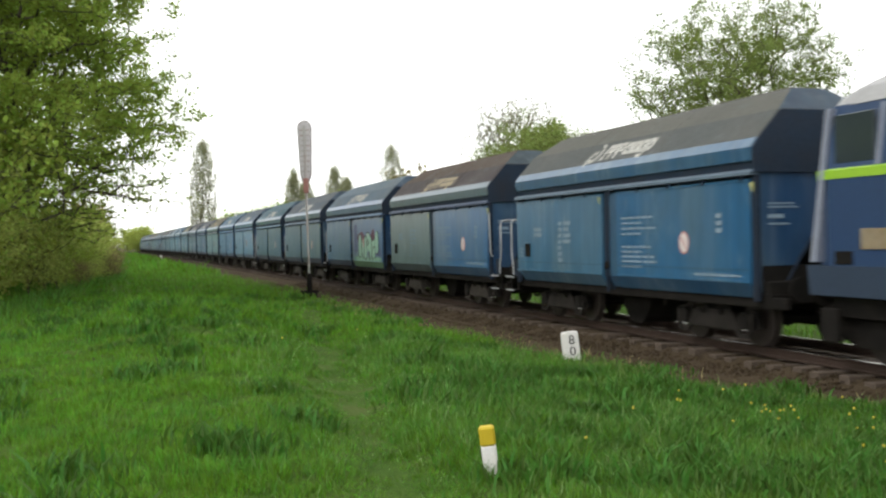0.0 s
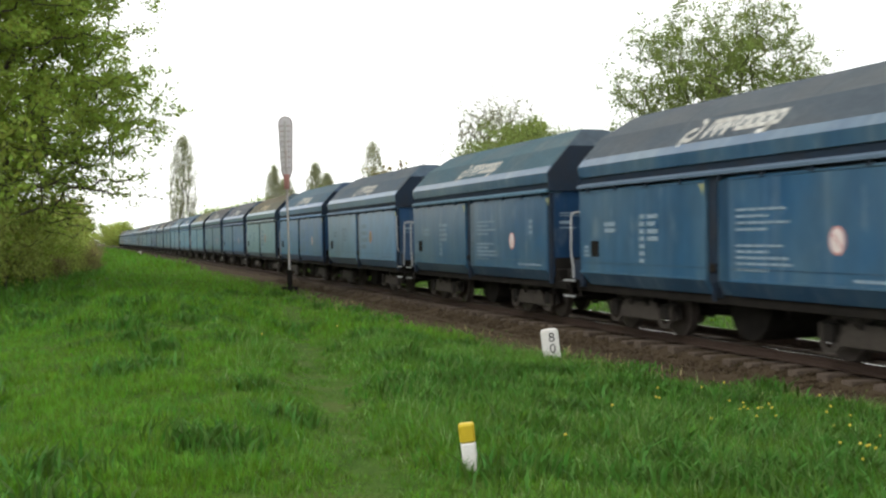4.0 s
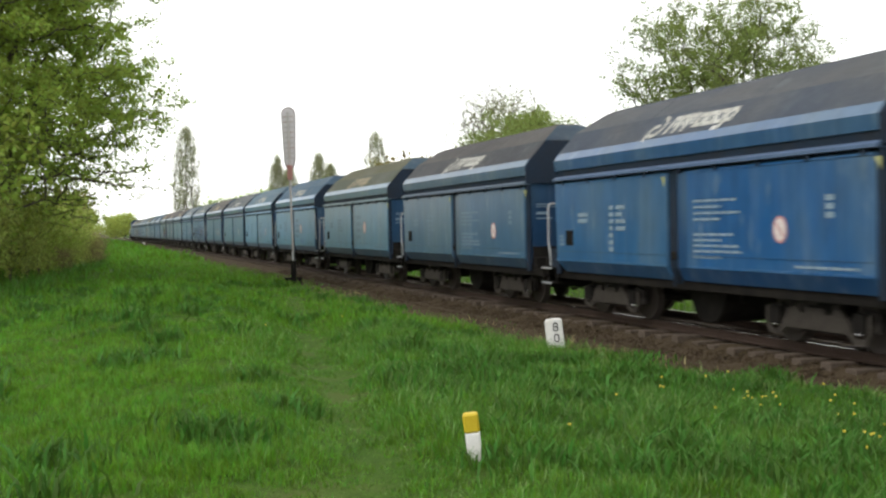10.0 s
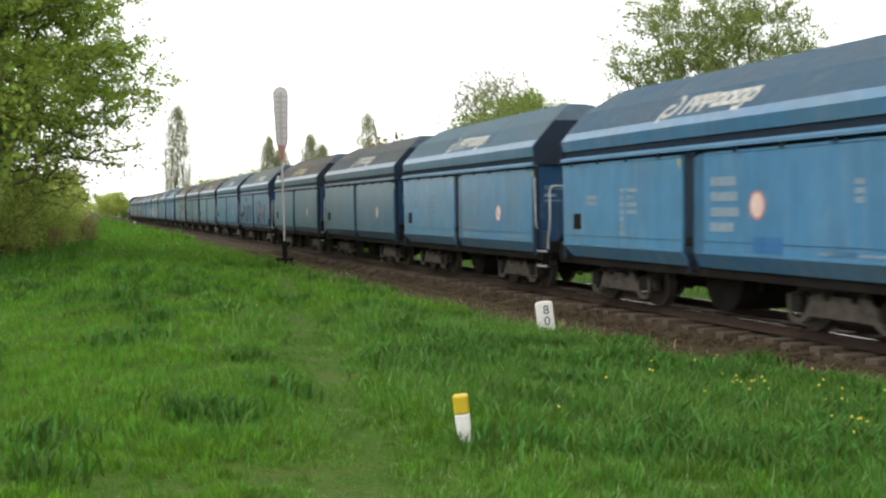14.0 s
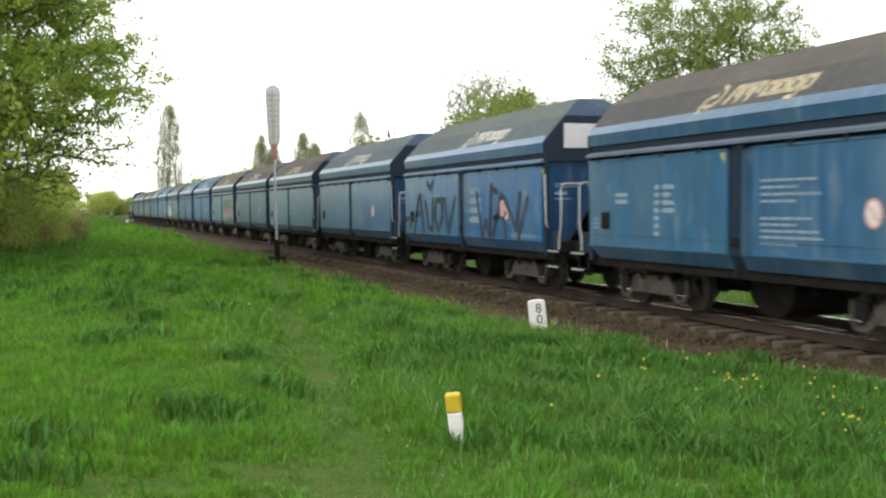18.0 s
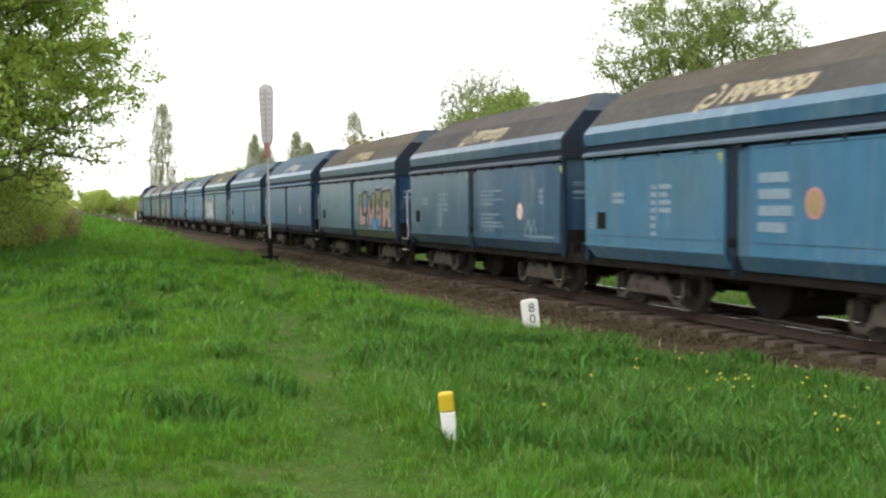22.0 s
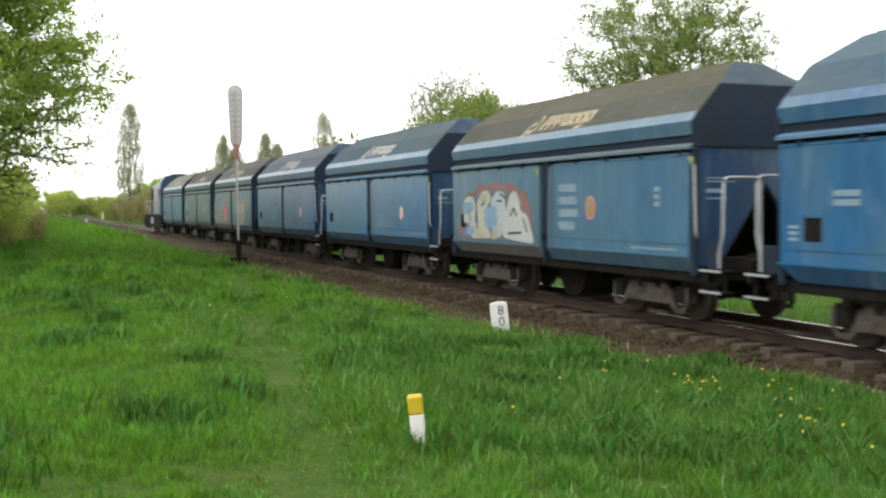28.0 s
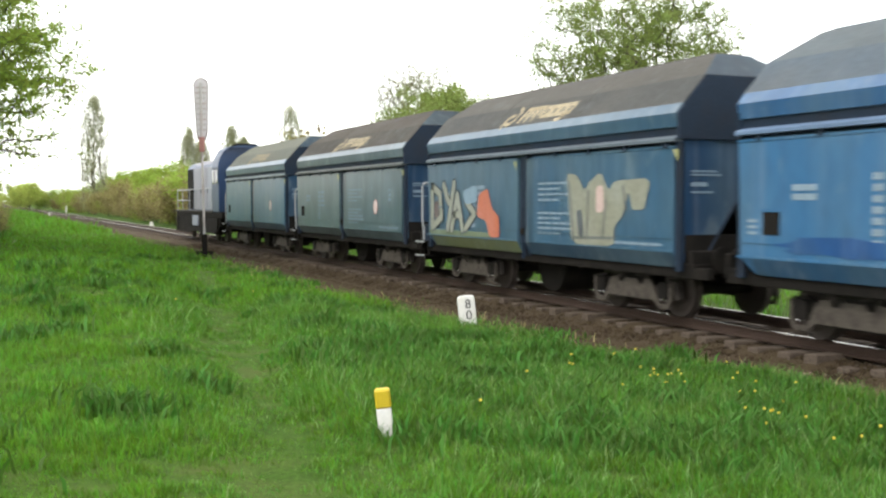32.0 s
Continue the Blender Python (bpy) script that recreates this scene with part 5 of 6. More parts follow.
def build_mast(x, y):
    z = float(ground_z(x, y))
    w = thing("signal_mast", "slender rusty mast with a tall rounded white board", "signal mast")
    w.matrix_basis = pose(x, y, z, 0, -1.0, -20)
    part("pole", cyl(0.045, 0.0, 5.1, 0, 0, "z", 12), MAST, w, "grey pole with rust")
    part("foot", cyl(0.11, 0.0, 0.95, 0, 0, "z", 12), UNDER, w, "black tarred foot")
    part("foot_clamp", box(-0.36, 0.36, -0.06, 0.06, 0.16, 0.26, 0.01), UNDER, w, "black cross bar at the foot")
    part("foot_clamp", box(-0.3, -0.2, -0.06, 0.06, -0.1, 0.2, 0.01), UNDER, w)
    part("foot_clamp", box(0.2, 0.3, -0.06, 0.06, -0.1, 0.2, 0.01), UNDER, w)
    arc = lambda r, lo, hi: [(r * math.cos(a), hi + r * math.sin(a)) for a in np.linspace(0, math.pi, 13)] + [(-r * 0.8, lo + 0.3), (-r * 0.45, lo), (r * 0.45, lo), (r * 0.8, lo + 0.3)]
    part("board", prism(arc(0.26, 4.75, 6.86), 0.06, 0.1, "y"), BOARD, w, "tall grey-white rounded board")
    part("board_rim", prism(arc(0.3, 4.65, 6.86), 0.1, 0.125, "y"), RIM, w, "dull dark rim")
    part("spine", box(-0.05, 0.05, -0.01, 0.06, 4.5, 6.95, 0.01), MAST, w)
    for i in range(9):
        part("stiffener", box(-0.2, 0.2, 0.03, 0.06, 5.05 + i * 0.21, 5.1 + i * 0.21), MAST, w)
    part("bracket", box(-0.1, 0.1, -0.06, 0.06, 4.2, 4.8, 0.02), REDRIM, w, "rust-red clamp")
    return w


build_marker_post(2.866, 7.857)
build_kilometre_stone(7.94, 17.5)
build_mast(8.0, 43.1)


def build_line_stone(x, y, h):
    z = float(ground_z(x, y))
    w = thing("line_stone", "small white limewashed stone beside the distant track", "milestone", "white stones along the line")
    w.matrix_basis = pose(x, y, z, 0, 0, -15)
    part("stone", prism([(-0.16, -0.2), (0.16, -0.2), (0.15, h - 0.04), (0.08, h), (-0.08, h), (-0.15, h - 0.04)], -0.08, 0.08, "y", bevel=0.012), WHITE, w)


build_line_stone(8.6, 170.0, 0.6)
build_line_stone(14.6, 106.0, 0.55)
build_line_stone(16.2, 250.0, 1.6)


# ---------------------------------------------------------------- plants
def grow(rng, height, radius, crown, limbs, twigs, leaves, leaf, start=0.2, upright=0.5, droop=0.0, spread=0.35, stems=1, trunk=0.95, scatter=0.2, weep=0.0, fill=1.0):
    """Wood and leaves of one tree about the origin. crown: (height share, width share) pairs of its outline."""
    cu, cr = zip(*crown)
    wv, wf, tips, n0 = [], [], [], 0

    def add(path, rad, sides):
        nonlocal n0
        v, f = tube(path, rad, sides)
        wv.append(v), wf.append(f + n0)
        n0 += len(v)
    for st in range(stems):
        lean = rng.normal(0, 0.03 if stems == 1 else 0.07, 2) * height
        us = np.linspace(0, trunk, 8)
        bend = rng.normal(0, 0.012, (8, 2)).cumsum(0) * height
        axis = np.stack([lean[0] * us + bend[:, 0] * us, lean[1] * us + bend[:, 1] * us, us * height], -1)
        r0 = 0.016 * height / math.sqrt(stems)
        add(axis, r0 * (1 - 0.9 * us / trunk) + 0.01, 8)
        for i in range(limbs // stems):
            u = start + (trunk - start) * ((i + rng.random()) / (limbs // stems)) ** 0.9
            foot = np.array([np.interp(u, us, axis[:, c]) for c in range(3)])
            az = i * 2.39996 + rng.normal(0, 0.5)
            reach = radius * np.interp(u, cu, cr) * rng.uniform(0.6, 1.04)
            rise = reach * upright * rng.uniform(0.6, 1.3)
            hang = droop + weep * max(0.0, 1 - (u - start) / 0.22) * rng.uniform(0.3, 1.0)
            ss = np.linspace(0, 1, 6)
            out = np.array([math.cos(az), math.sin(az)])
            wob = rng.normal(0, 0.05, (6, 3)).cumsum(0) * reach * 0.6
            path = np.stack([foot[0] + out[0] * reach * ss, foot[1] + out[1] * reach * ss, foot[2] + rise * ss - hang * reach * ss ** 2.2], -1) + wob * ss[:, None]
            rb = r0 * (1 - u) * 0.34 + 0.012
            add(path, rb * (1 - 0.85 * ss) + 0.004, 5)
            for j in range(twigs):
                s = 0.15 + 0.85 * ((j + rng.random()) / twigs) ** fill
                p = np.array([np.interp(s, ss, path[:, c]) for c in range(3)])
                d = np.array([out[0], out[1], upright * 0.6 - hang * s]) + rng.normal(0, 0.75, 3)
                d /= np.linalg.norm(d)
                ln = reach * spread * rng.uniform(0.5, 1.1)
                q = np.linspace(0, 1, 4)
                tw = p + d * ln * q[:, None] + np.array([0, 0, -hang * ln * 0.5]) * (q ** 2)[:, None]
                add(tw, rb * 0.25 * (1 - 0.8 * q) + 0.003, 3)
                tips.append(tw)
    tips = np.array(tips)
    k = max(1, leaves // len(tips))
    s = rng.random((len(tips), k)) ** 0.7
    idx = np.minimum((s * 3).astype(int), 2)
    fr = s * 3 - idx
    rows = np.arange(len(tips))[:, None]
    c = tips[rows, idx] * (1 - fr[..., None]) + tips[rows, idx + 1] * fr[..., None]
    c = (c + rng.uniform(-1.6, 1.6, c.shape) * scatter).reshape(-1, 3)
    a = rng.normal(0, 1, c.shape)
    a /= np.linalg.norm(a, axis=1)[:, None]
    b = np.cross(a, rng.normal(0, 1, c.shape))
    b /= np.linalg.norm(b, axis=1)[:, None]
    sz = leaf * rng.uniform(0.6, 1.25, (len(c), 1))
    lv = np.stack([c - a * sz * 0.6, c + b * sz * 0.38, c + a * sz * 0.6, c - b * sz * 0.38], 1).reshape(-1, 3)
    lf = np.arange(len(lv)).reshape(-1, 4)
    return np.concatenate(wv), np.concatenate(wf), lv, lf


def tree(name, label, category, at, seed, leaf_mat, group="", turn=0, **kw):
    rng = np.random.default_rng(seed)
    wv, wf, lv, lf = grow(rng, **kw)
    w = thing(name, label, category, group)
    w.matrix_basis = pose(at[0], at[1], at[2] if len(at) > 2 else float(ground_z(at[0], at[1])) - 0.05, 0, 0, turn)
    me = mesh_np("trunk", wv, wf, BARK)
    me.polygons.foreach_set("use_smooth", [True] * len(me.polygons))
    part("trunk", me, BARK, w, "grey-brown trunk and limbs")
    part("crown", mesh_np("crown", lv, lf, leaf_mat), leaf_mat, w, "crown of small leaves")
    return w


BUSH = [(0, 0.8), (0.3, 1), (0.7, 0.85), (1, 0.3)]


def at_bearing(deg, dist):
    """A place at a bearing from +Y towards +X and a distance from the camera."""
    return (dist * math.sin(radians(deg)), dist * math.cos(radians(deg)))


def branch_out(rng, trunk, targets, climb, tip_r, curl):
    """Limbs and twigs that leave a trunk and reach every target point: each path starts at the nearest wood below it.
    climb: how steeply the branches rise. Returns tube vertices, faces and the last twig of every target."""
    cap = len(trunk) + 14 * len(targets)
    pos, par, n = np.zeros((cap, 3)), np.full(cap, -1), len(trunk)
    pos[:n], par[1:n] = trunk, np.arange(n - 1)
    base = trunk[len(trunk) // 3]
    order = np.argsort(np.linalg.norm(targets - base, axis=1) + rng.normal(0, 0.3, len(targets)))
    chains, first = [], max(1, len(trunk) // 6)
    for i in order:
        goal = targets[i]
        d = goal - pos[first:n]
        flat = np.hypot(d[:, 0], d[:, 1])
        j = first + int(np.argmin(np.linalg.norm(d, axis=1) + 0.8 * np.maximum(0, climb * flat - d[:, 2])))
        way = goal - pos[j]
        ln = np.linalg.norm(way)
        back = pos[j] - pos[par[j]] if par[j] >= 0 else np.array([0, 0, 1.0])
        back = back / (np.linalg.norm(back) + 1e-6)
        m = int(min(12, max(2, ln / (0.45 if ln < 4 else 0.8))))
        q = np.linspace(0, 1, m + 1)[1:, None]
        mid = pos[j] + 0.5 * way + back * ln * curl + np.array([0, 0, 0.06 * ln])
        path = (1 - q) ** 2 * pos[j] + 2 * q * (1 - q) * mid + q ** 2 * goal + rng.normal(0, 0.02 * ln, (m, 3)) * (1 - q) * q * 4
        idx = np.arange(n, n + m)
        pos[idx], par[idx] = path, np.concatenate([[j], idx[:-1]])
        chains.append((j, idx))
        n += m
    load = np.zeros(n)
    for _, idx in chains:
        load[idx[-1]] += 1
    for i in range(n - 1, 0, -1):
        load[par[i]] += load[i]
    rad = tip_r * np.maximum(load, 0.3) ** 0.45
    vs, fs, twigs, k = [], [], [], 0
    for j, idx in [(0, np.arange(1, len(trunk)))] + chains:
        line = np.concatenate([[j], idx])
        r = rad[line].copy()
        r[0] = min(r[0], rad[idx[0]] * 1.15)
        v, f = tube(pos[line], r, 8 if r[0] > 0.08 else 5 if r[0] > 0.03 else 3)
        vs.append(v), fs.append(f + k)
        k += len(v)
        if idx[0] >= len(trunk):
            twigs.append(pos[line[-2:]])
    return np.concatenate(vs), np.concatenate(fs), np.array(twigs)


def leaf_quads(rng, c, size, level):
    """Small pointed leaves about the points c; level: how far they lie flat."""
    a, b = rng.normal(0, 1, c.shape), rng.normal(0, 1, c.shape)
    a[:, 2] *= 1 - level
    b[:, 2] *= 1 - level
    a /= np.linalg.norm(a, axis=1)[:, None]
    b -= a * (a * b).sum(1)[:, None]
    b /= np.linalg.norm(b, axis=1)[:, None] + 1e-6
    sz = size * rng.uniform(0.6, 1.25, (len(c), 1))
    v = np.stack([c - a * sz * 0.6, c + b * sz * 0.4, c + a * sz * 0.6, c - b * sz * 0.4], 1).reshape(-1, 3)
    return v, np.arange(len(v)).reshape(-1, 4)


def spray_tree(name, label, at, seed, leaf_mat, height, centre, reach, clumps, per, leaves, leaf, clump=(1.0, 0.5), core=0.35, climb=0.2, tip_r=0.006, curl=0.1, low=-0.7, leafy=0.16, level=0.4, side=None, group="", droop=0.0, uneven=0.18, bare=0.0):
    """A tree whose crown is made of many sprays: flattened clouds of twigs set on an uneven shell about the crown's centre.
    centre: height of the crown's middle; reach: its radii across and up; clump: a spray's size across and up;
    bare: the height under which the twigs are thinly leaved."""
    rng = np.random.default_rng(seed)
    us = np.linspace(0, 1, 12)[:, None]
    lean = rng.normal(0, 0.025, 2) * height
    trunk = np.concatenate([lean * us ** 1.5 + rng.normal(0, 0.006, (12, 2)).cumsum(0) * height * us, us * height * 0.8], 1)
    targets = []
    i = made = 0
    while made < clumps:
        i += 1
        z = rng.uniform(low, 1)
        az = rng.uniform(0, math.tau)
        if side and rng.random() < side[1] and math.cos(az - radians(side[0])) < -0.1:
            continue
        bump = 1 + uneven * noise.noise((math.cos(az) * 2.2 + seed, math.sin(az) * 2.2, z * 2.2)) * 1.8
        deep = rng.uniform(core, 1) ** 0.55
        h = math.sqrt(max(0.02, 1 - z * z))
        c = np.array([math.cos(az) * h * reach[0], math.sin(az) * h * reach[0], z * reach[1]]) * bump * deep + [0, 0, centre]
        c[2] -= droop * max(0, 1 - z) * deep * reach[0] * 0.2
        if c[2] < 1.2:
            continue
        k = max(3, int(rng.normal(per, per * 0.3)))
        size = np.array([clump[0], clump[0], clump[1]]) * rng.uniform(0.6, 1.25)
        out = np.array([math.cos(az), math.sin(az), 0.0])
        pts = c + np.clip(rng.normal(0, 0.5, (k, 3)), -0.75, 0.75) * size
        off = (pts - c) @ out
        pts += out * (off * 0.4)[:, None] - np.array([0, 0, 1.0]) * (droop * np.maximum(0, off + 0.4))[:, None] * 0.5
        targets.append(pts)
        made += 1
    wv, wf, twigs = branch_out(rng, trunk, np.concatenate(targets), climb, tip_r, curl)
    k = max(1, leaves // len(twigs))
    s = rng.random((len(twigs), k, 1)) ** 0.6
    c = twigs[:, None, 0] * (1 - s) + twigs[:, None, 1] * s + rng.normal(0, 1, (len(twigs), k, 3)) * leafy * np.array([1, 1, 0.7])
    c = c.reshape(-1, 3)
    c = c[rng.random(len(c)) < np.clip(0.3 + 0.7 * (c[:, 2] - bare + 2.5) / 2.5, 0.3, 1)]
    lv, lf = leaf_quads(rng, c, leaf, level)
    w = thing(name, label, "tree", group)
    w.matrix_basis = pose(at[0], at[1], float(ground_z(at[0], at[1])) - 0.05)
    me = mesh_np("trunk", wv, wf, BARK)
    me.polygons.foreach_set("use_smooth", [True] * len(me.polygons))
    part("trunk", me, BARK, w, "grey-brown trunk and limbs")
    part("crown", mesh_np("crown", lv, lf, leaf_mat), leaf_mat, w, "crown of small leaves")
    return w


def poplar(at, seed, height, radius):
    """A columnar poplar: steep twigs close about a straight stem."""
    rng = np.random.default_rng(seed)
    us = np.linspace(0, 1, 14)[:, None]
    trunk = np.concatenate([rng.normal(0, 0.0012, (14, 2)).cumsum(0) * height * us, us * height * 0.97], 1)
    n = 520
    u = rng.uniform(0.03, 1, n) ** 0.85
    r = radius * np.interp(u, (0, 0.12, 0.5, 0.8, 0.93, 1), (0.75, 1.0, 1, 0.84, 0.55, 0.2)) * np.sqrt(rng.random(n)) * rng.choice((0.7, 1.0, 1.12), n)
    az = rng.uniform(0, math.tau, n)
    wv, wf, twigs = branch_out(rng, trunk, np.stack([r * np.cos(az), r * np.sin(az), u * height], -1), 3.0, 0.016, 0.12)
    s = rng.random((n, 30, 1)) ** 0.7
    c = twigs[:, None, 0] * (1 - s) + twigs[:, None, 1] * s + rng.normal(0, 1, (n, 30, 3)) * np.array([0.3, 0.3, 0.55])
    lv, lf = leaf_quads(rng, c.reshape(-1, 3), 0.2, 0.1)
    w = thing("poplar", "tall slender columnar poplar with thin foliage", "tree", "poplars beyond the track")
    w.matrix_basis = pose(at[0], at[1], float(ground_z(at[0], at[1])) - 0.05)
    part("trunk", mesh_np("trunk", wv, wf, BARK), BARK, w, "straight stem with steep twigs")
    part("crown", mesh_np("crown", lv, lf, LEAF_C), LEAF_C, w, "narrow crown of thin leaves")


def plant_trees():
    # the airy tree beyond the track, the dense and the thin tree behind it, and the poplars
    spray_tree("deciduous_tree", "airy spring-green broadleaf tree beyond the track", at_bearing(33.4, 46), 11, LEAF_E, 12.8, 7.4, (4.4, 5.4), 360, 8, 90000, 0.09, (0.95, 0.55), core=0.12, climb=0.5, tip_r=0.0065, low=-0.9, leafy=0.15, droop=0.1, uneven=0.1)
    spray_tree("deciduous_tree", "dense rounded green tree behind the train", at_bearing(23.2, 100), 12, LEAF_E, 12.4, 7.0, (6.2, 5.6), 260, 9, 110000, 0.2, (2.0, 1.3), core=0.15, climb=0.3, tip_r=0.009, low=-0.8, leafy=0.45)
    spray_tree("deciduous_tree", "sparse tall tree with a thin top behind the train", at_bearing(21.7, 107), 13, LEAF_C, 16.6, 11.6, (5.2, 5.2), 190, 10, 8000, 0.16, (1.8, 1.3), core=0.15, climb=0.7, tip_r=0.011, low=-0.8, leafy=0.25, uneven=0.12)
    for deg, dist, h, r, seed in ((5.07, 215, 22.4, 3.0, 21), (9.75, 240, 18.0, 2.3, 22), (10.4, 244, 15.4, 2.2, 26), (11.95, 236, 18.0, 2.5, 23), (12.55, 240, 15.8, 2.1, 25), (14.98, 245, 23.6, 3.0, 24)):
        poplar(at_bearing(deg, dist), seed, h, r)
    # the big overhanging trees on the near side
    spray_tree("deciduous_tree", "large overhanging broadleaf tree with drooping boughs", (-9.0, 43.0), 31, LEAF_A, 18.0, 8.7, (11.4, 9.6), 900, 11, 330000, 0.118, (1.6, 0.55), core=0.42, climb=0.0, tip_r=0.0095, curl=0.12, low=-0.66, bare=6.2, leafy=0.17, level=0.3, side=(-15, 0.85), droop=0.3, uneven=0.1)
    spray_tree("deciduous_tree", "broadleaf tree standing behind the overhanging one", (-9.5, 60.0), 32, LEAF_A, 13.0, 6.8, (5.2, 5.2), 170, 9, 60000, 0.15, (1.5, 0.9), core=0.2, climb=0.1, tip_r=0.009, leafy=0.25, droop=0.3)


plant_trees()


def plant_hedges():
    rng = np.random.default_rng(5)
    sorts = (("bushy green shrub of the hedgerow", LEAF_A), ("yellow-green leafy hedgerow shrub", LEAF_B), ("dull brown-green shrub with bare twigs", LEAF_D), ("rounded fresh green hedgerow shrub", LEAF_A))
    full = [tree("shrub", label, "shrub", (-6 - i * 2, 40 + i * 3), 40 + i, mat, "hedgerow shrubs", height=4.0, radius=2.4, crown=BUSH, limbs=22, twigs=7, leaves=5200, leaf=0.145, scatter=0.24, start=0.03, upright=0.8, spread=0.5, stems=2) for i, (label, mat) in enumerate(sorts)]
    light = [tree("shrub", label, "shrub", (19 + i * 2, 62 + i * 5), 50 + i, mat, "hedgerow shrubs", height=4.0, radius=2.4, crown=BUSH, limbs=14, twigs=5, leaves=3200, leaf=0.23, scatter=0.42, start=0.03, upright=0.8, spread=0.5, stems=2) for i, (label, mat) in enumerate(sorts)]

    def put(x, y, h, k):
        ob = copy_thing((full if y < 75 and x < 10 else light)[k], pose(x, y, float(ground_z(x, y)) - 0.05, 0, 0, rng.uniform(0, 360)))
        ob.scale = (h / 4, h / 4, h / 4 * rng.uniform(0.85, 1.1))
    # near side hedge, running away along the left of the meadow
    for y in np.concatenate([np.arange(27, 62, 1.9), np.arange(62, 150, 5), np.arange(150, 330, 12)]):
        front = min(-2.5 + 0.114 * (y - 30), 0.007 * y)
        h = rng.uniform(2.6, 4.2) if y < 41 else (1.7 + 0.029 * y) * rng.uniform(0.55, 1.0)
        sort = (0 if rng.random() < 0.6 else 1) if y < 41 else int(rng.random() < 0.75)
        put(front - 0.6 * h + rng.normal(0, 0.25) - (0.5 if y < 41 else 0), y, h, sort if rng.random() < 0.93 else 2)
        if y < 39:
            put(front - 3.6, y + 1, rng.uniform(4.0, 5.6), int(rng.integers(0, 2)))
        elif y < 62:
            put(front - 3.4 - 0.06 * (y - 39), y + 1, rng.uniform(2.4, 3.2), int(rng.choice((0, 1, 2))))
    for x, y, h in ((-5.4, 33, 5.4), (-5.0, 36.5, 6.0), (-4.9, 40, 5.2)):
        put(x, y, h, 0)
    # low brown scrub at the foot of the hedge
    for x, y, h in ((0.3, 57, 1.3), (0.5, 63, 1.5), (0.1, 70, 1.6), (-0.9, 48, 1.0)):
        put(x, y, h, 2)
    # far side bank beyond the track
    for y in np.concatenate([np.arange(58, 140, 4.0), np.arange(140, 330, 8)]):
        put(17.6 + rng.normal(0, 0.8) + 0.006 * y, y, rng.uniform(3.0, 4.6), int(rng.choice((0, 3, 2, 2, 2))))
        if rng.random() < 0.7:
            put(22.5 + rng.normal(0, 1.2) + 0.01 * y, y + 2, rng.uniform(4.2, 6.0), int(rng.choice((0, 2, 2, 3))))
    # distant clumps round the end of the line
    for deg, dist, h in ((1.3, 330, 5.5), (1.6, 325, 6.8), (2.0, 320, 6.8), (2.3, 330, 5.2), (2.7, 330, 4.2), (3.1, 330, 4.6), (3.5, 320, 4.2), (6.2, 250, 7), (6.8, 250, 8.5), (7.6, 240, 8), (8.4, 240, 8), (9.2, 250, 7)):
        x, y = at_bearing(deg, dist)
        put(x, y, h, int(rng.choice((0, 0, 3, 1))))
    for x in np.arange(-70, 75, 5.5):
        put(x, rng.uniform(480, 560), rng.uniform(3.5, 6.5), int(rng.integers(0, 4)))


plant_hedges()


def blades(name, n, area, height, width, mat, label, seed, keep=None, lean=0.35):
    """Grass as tapering bent blades, sown between two bearings and two distances."""
    rng = np.random.default_rng(seed)
    a0, a1, r0, r1, power = area
    az = np.radians(rng.uniform(a0, a1, n))
    r = r0 + (r1 - r0) * rng.random(n) ** power
    x, y = r * np.sin(az), r * np.cos(az)
    ok = keep(x, y, rng) if keep else np.ones(n, bool)
    ok &= rng.random(n) > 0.2 * np.exp(-(((x - 0.72 - 0.163 * y) / 0.3) ** 2)) * (y < 30)
    x, y, r = x[ok], y[ok], r[ok]
    clump = np.array([noise.noise((a * 3.1, b * 3.1, 3)) * 0.9 + noise.noise((a * 0.9, b * 0.9, 0)) * 0.5 + noise.noise((a * 0.25, b * 0.25, 7)) * 0.5 for a, b in zip(x, y)])
    path = np.exp(-(((x - 0.72 - 0.163 * y) / 0.45) ** 2)) * (y < 34)
    h = height * (1 - 0.6 * path) * np.clip(1 + 1.1 * clump, 0.3, 2.2) * rng.uniform(0.55, 1.3, len(x))
    wd = width * (1 + r * 0.055) * rng.uniform(0.7, 1.3, len(x))
    th = rng.uniform(0, math.tau, len(x))
    side = np.stack([np.cos(th), np.sin(th), np.zeros_like(th)], -1)
    tilt = rng.normal(0, lean, (len(x), 2)) + 0.1 * np.stack([np.sin(x * 2.1 + y * 1.3), np.cos(x * 1.1 - y * 2.3)], -1)
    foot = np.stack([x, y, ground_z(x, y) - 0.02], -1)
    mid = foot + np.stack([tilt[:, 0] * h * 0.35, tilt[:, 1] * h * 0.35, h * 0.6], -1)
    tip = foot + np.stack([tilt[:, 0] * h * 1.1, tilt[:, 1] * h * 1.1, h], -1)
    v = np.stack([foot - side * wd[:, None] / 2, foot + side * wd[:, None] / 2, mid + side * wd[:, None] * 0.4, mid - side * wd[:, None] * 0.4, tip], 1)
    i = np.arange(len(x))[:, None] * 5
    f = np.concatenate([i + [[0, 1, 2]], i + [[0, 2, 3]], i + [[3, 2, 4]]], 1).reshape(-1, 3)
    tagged(new(name, mesh_np(name, v.reshape(-1, 3), f, mat)), label, "grass", kind="stuff")


def edge_of_grass(x, y):
    return 8.3 - 1.1 * np.exp(-(((y - 28) / 10) ** 2)) + 1.1 * np.exp(-(((y - 9.5) / 4.5) ** 2)) + 0.22 * np.sin(y * 0.51 + 2.2) + 0.2 * np.sin(y * 1.13 + 1)


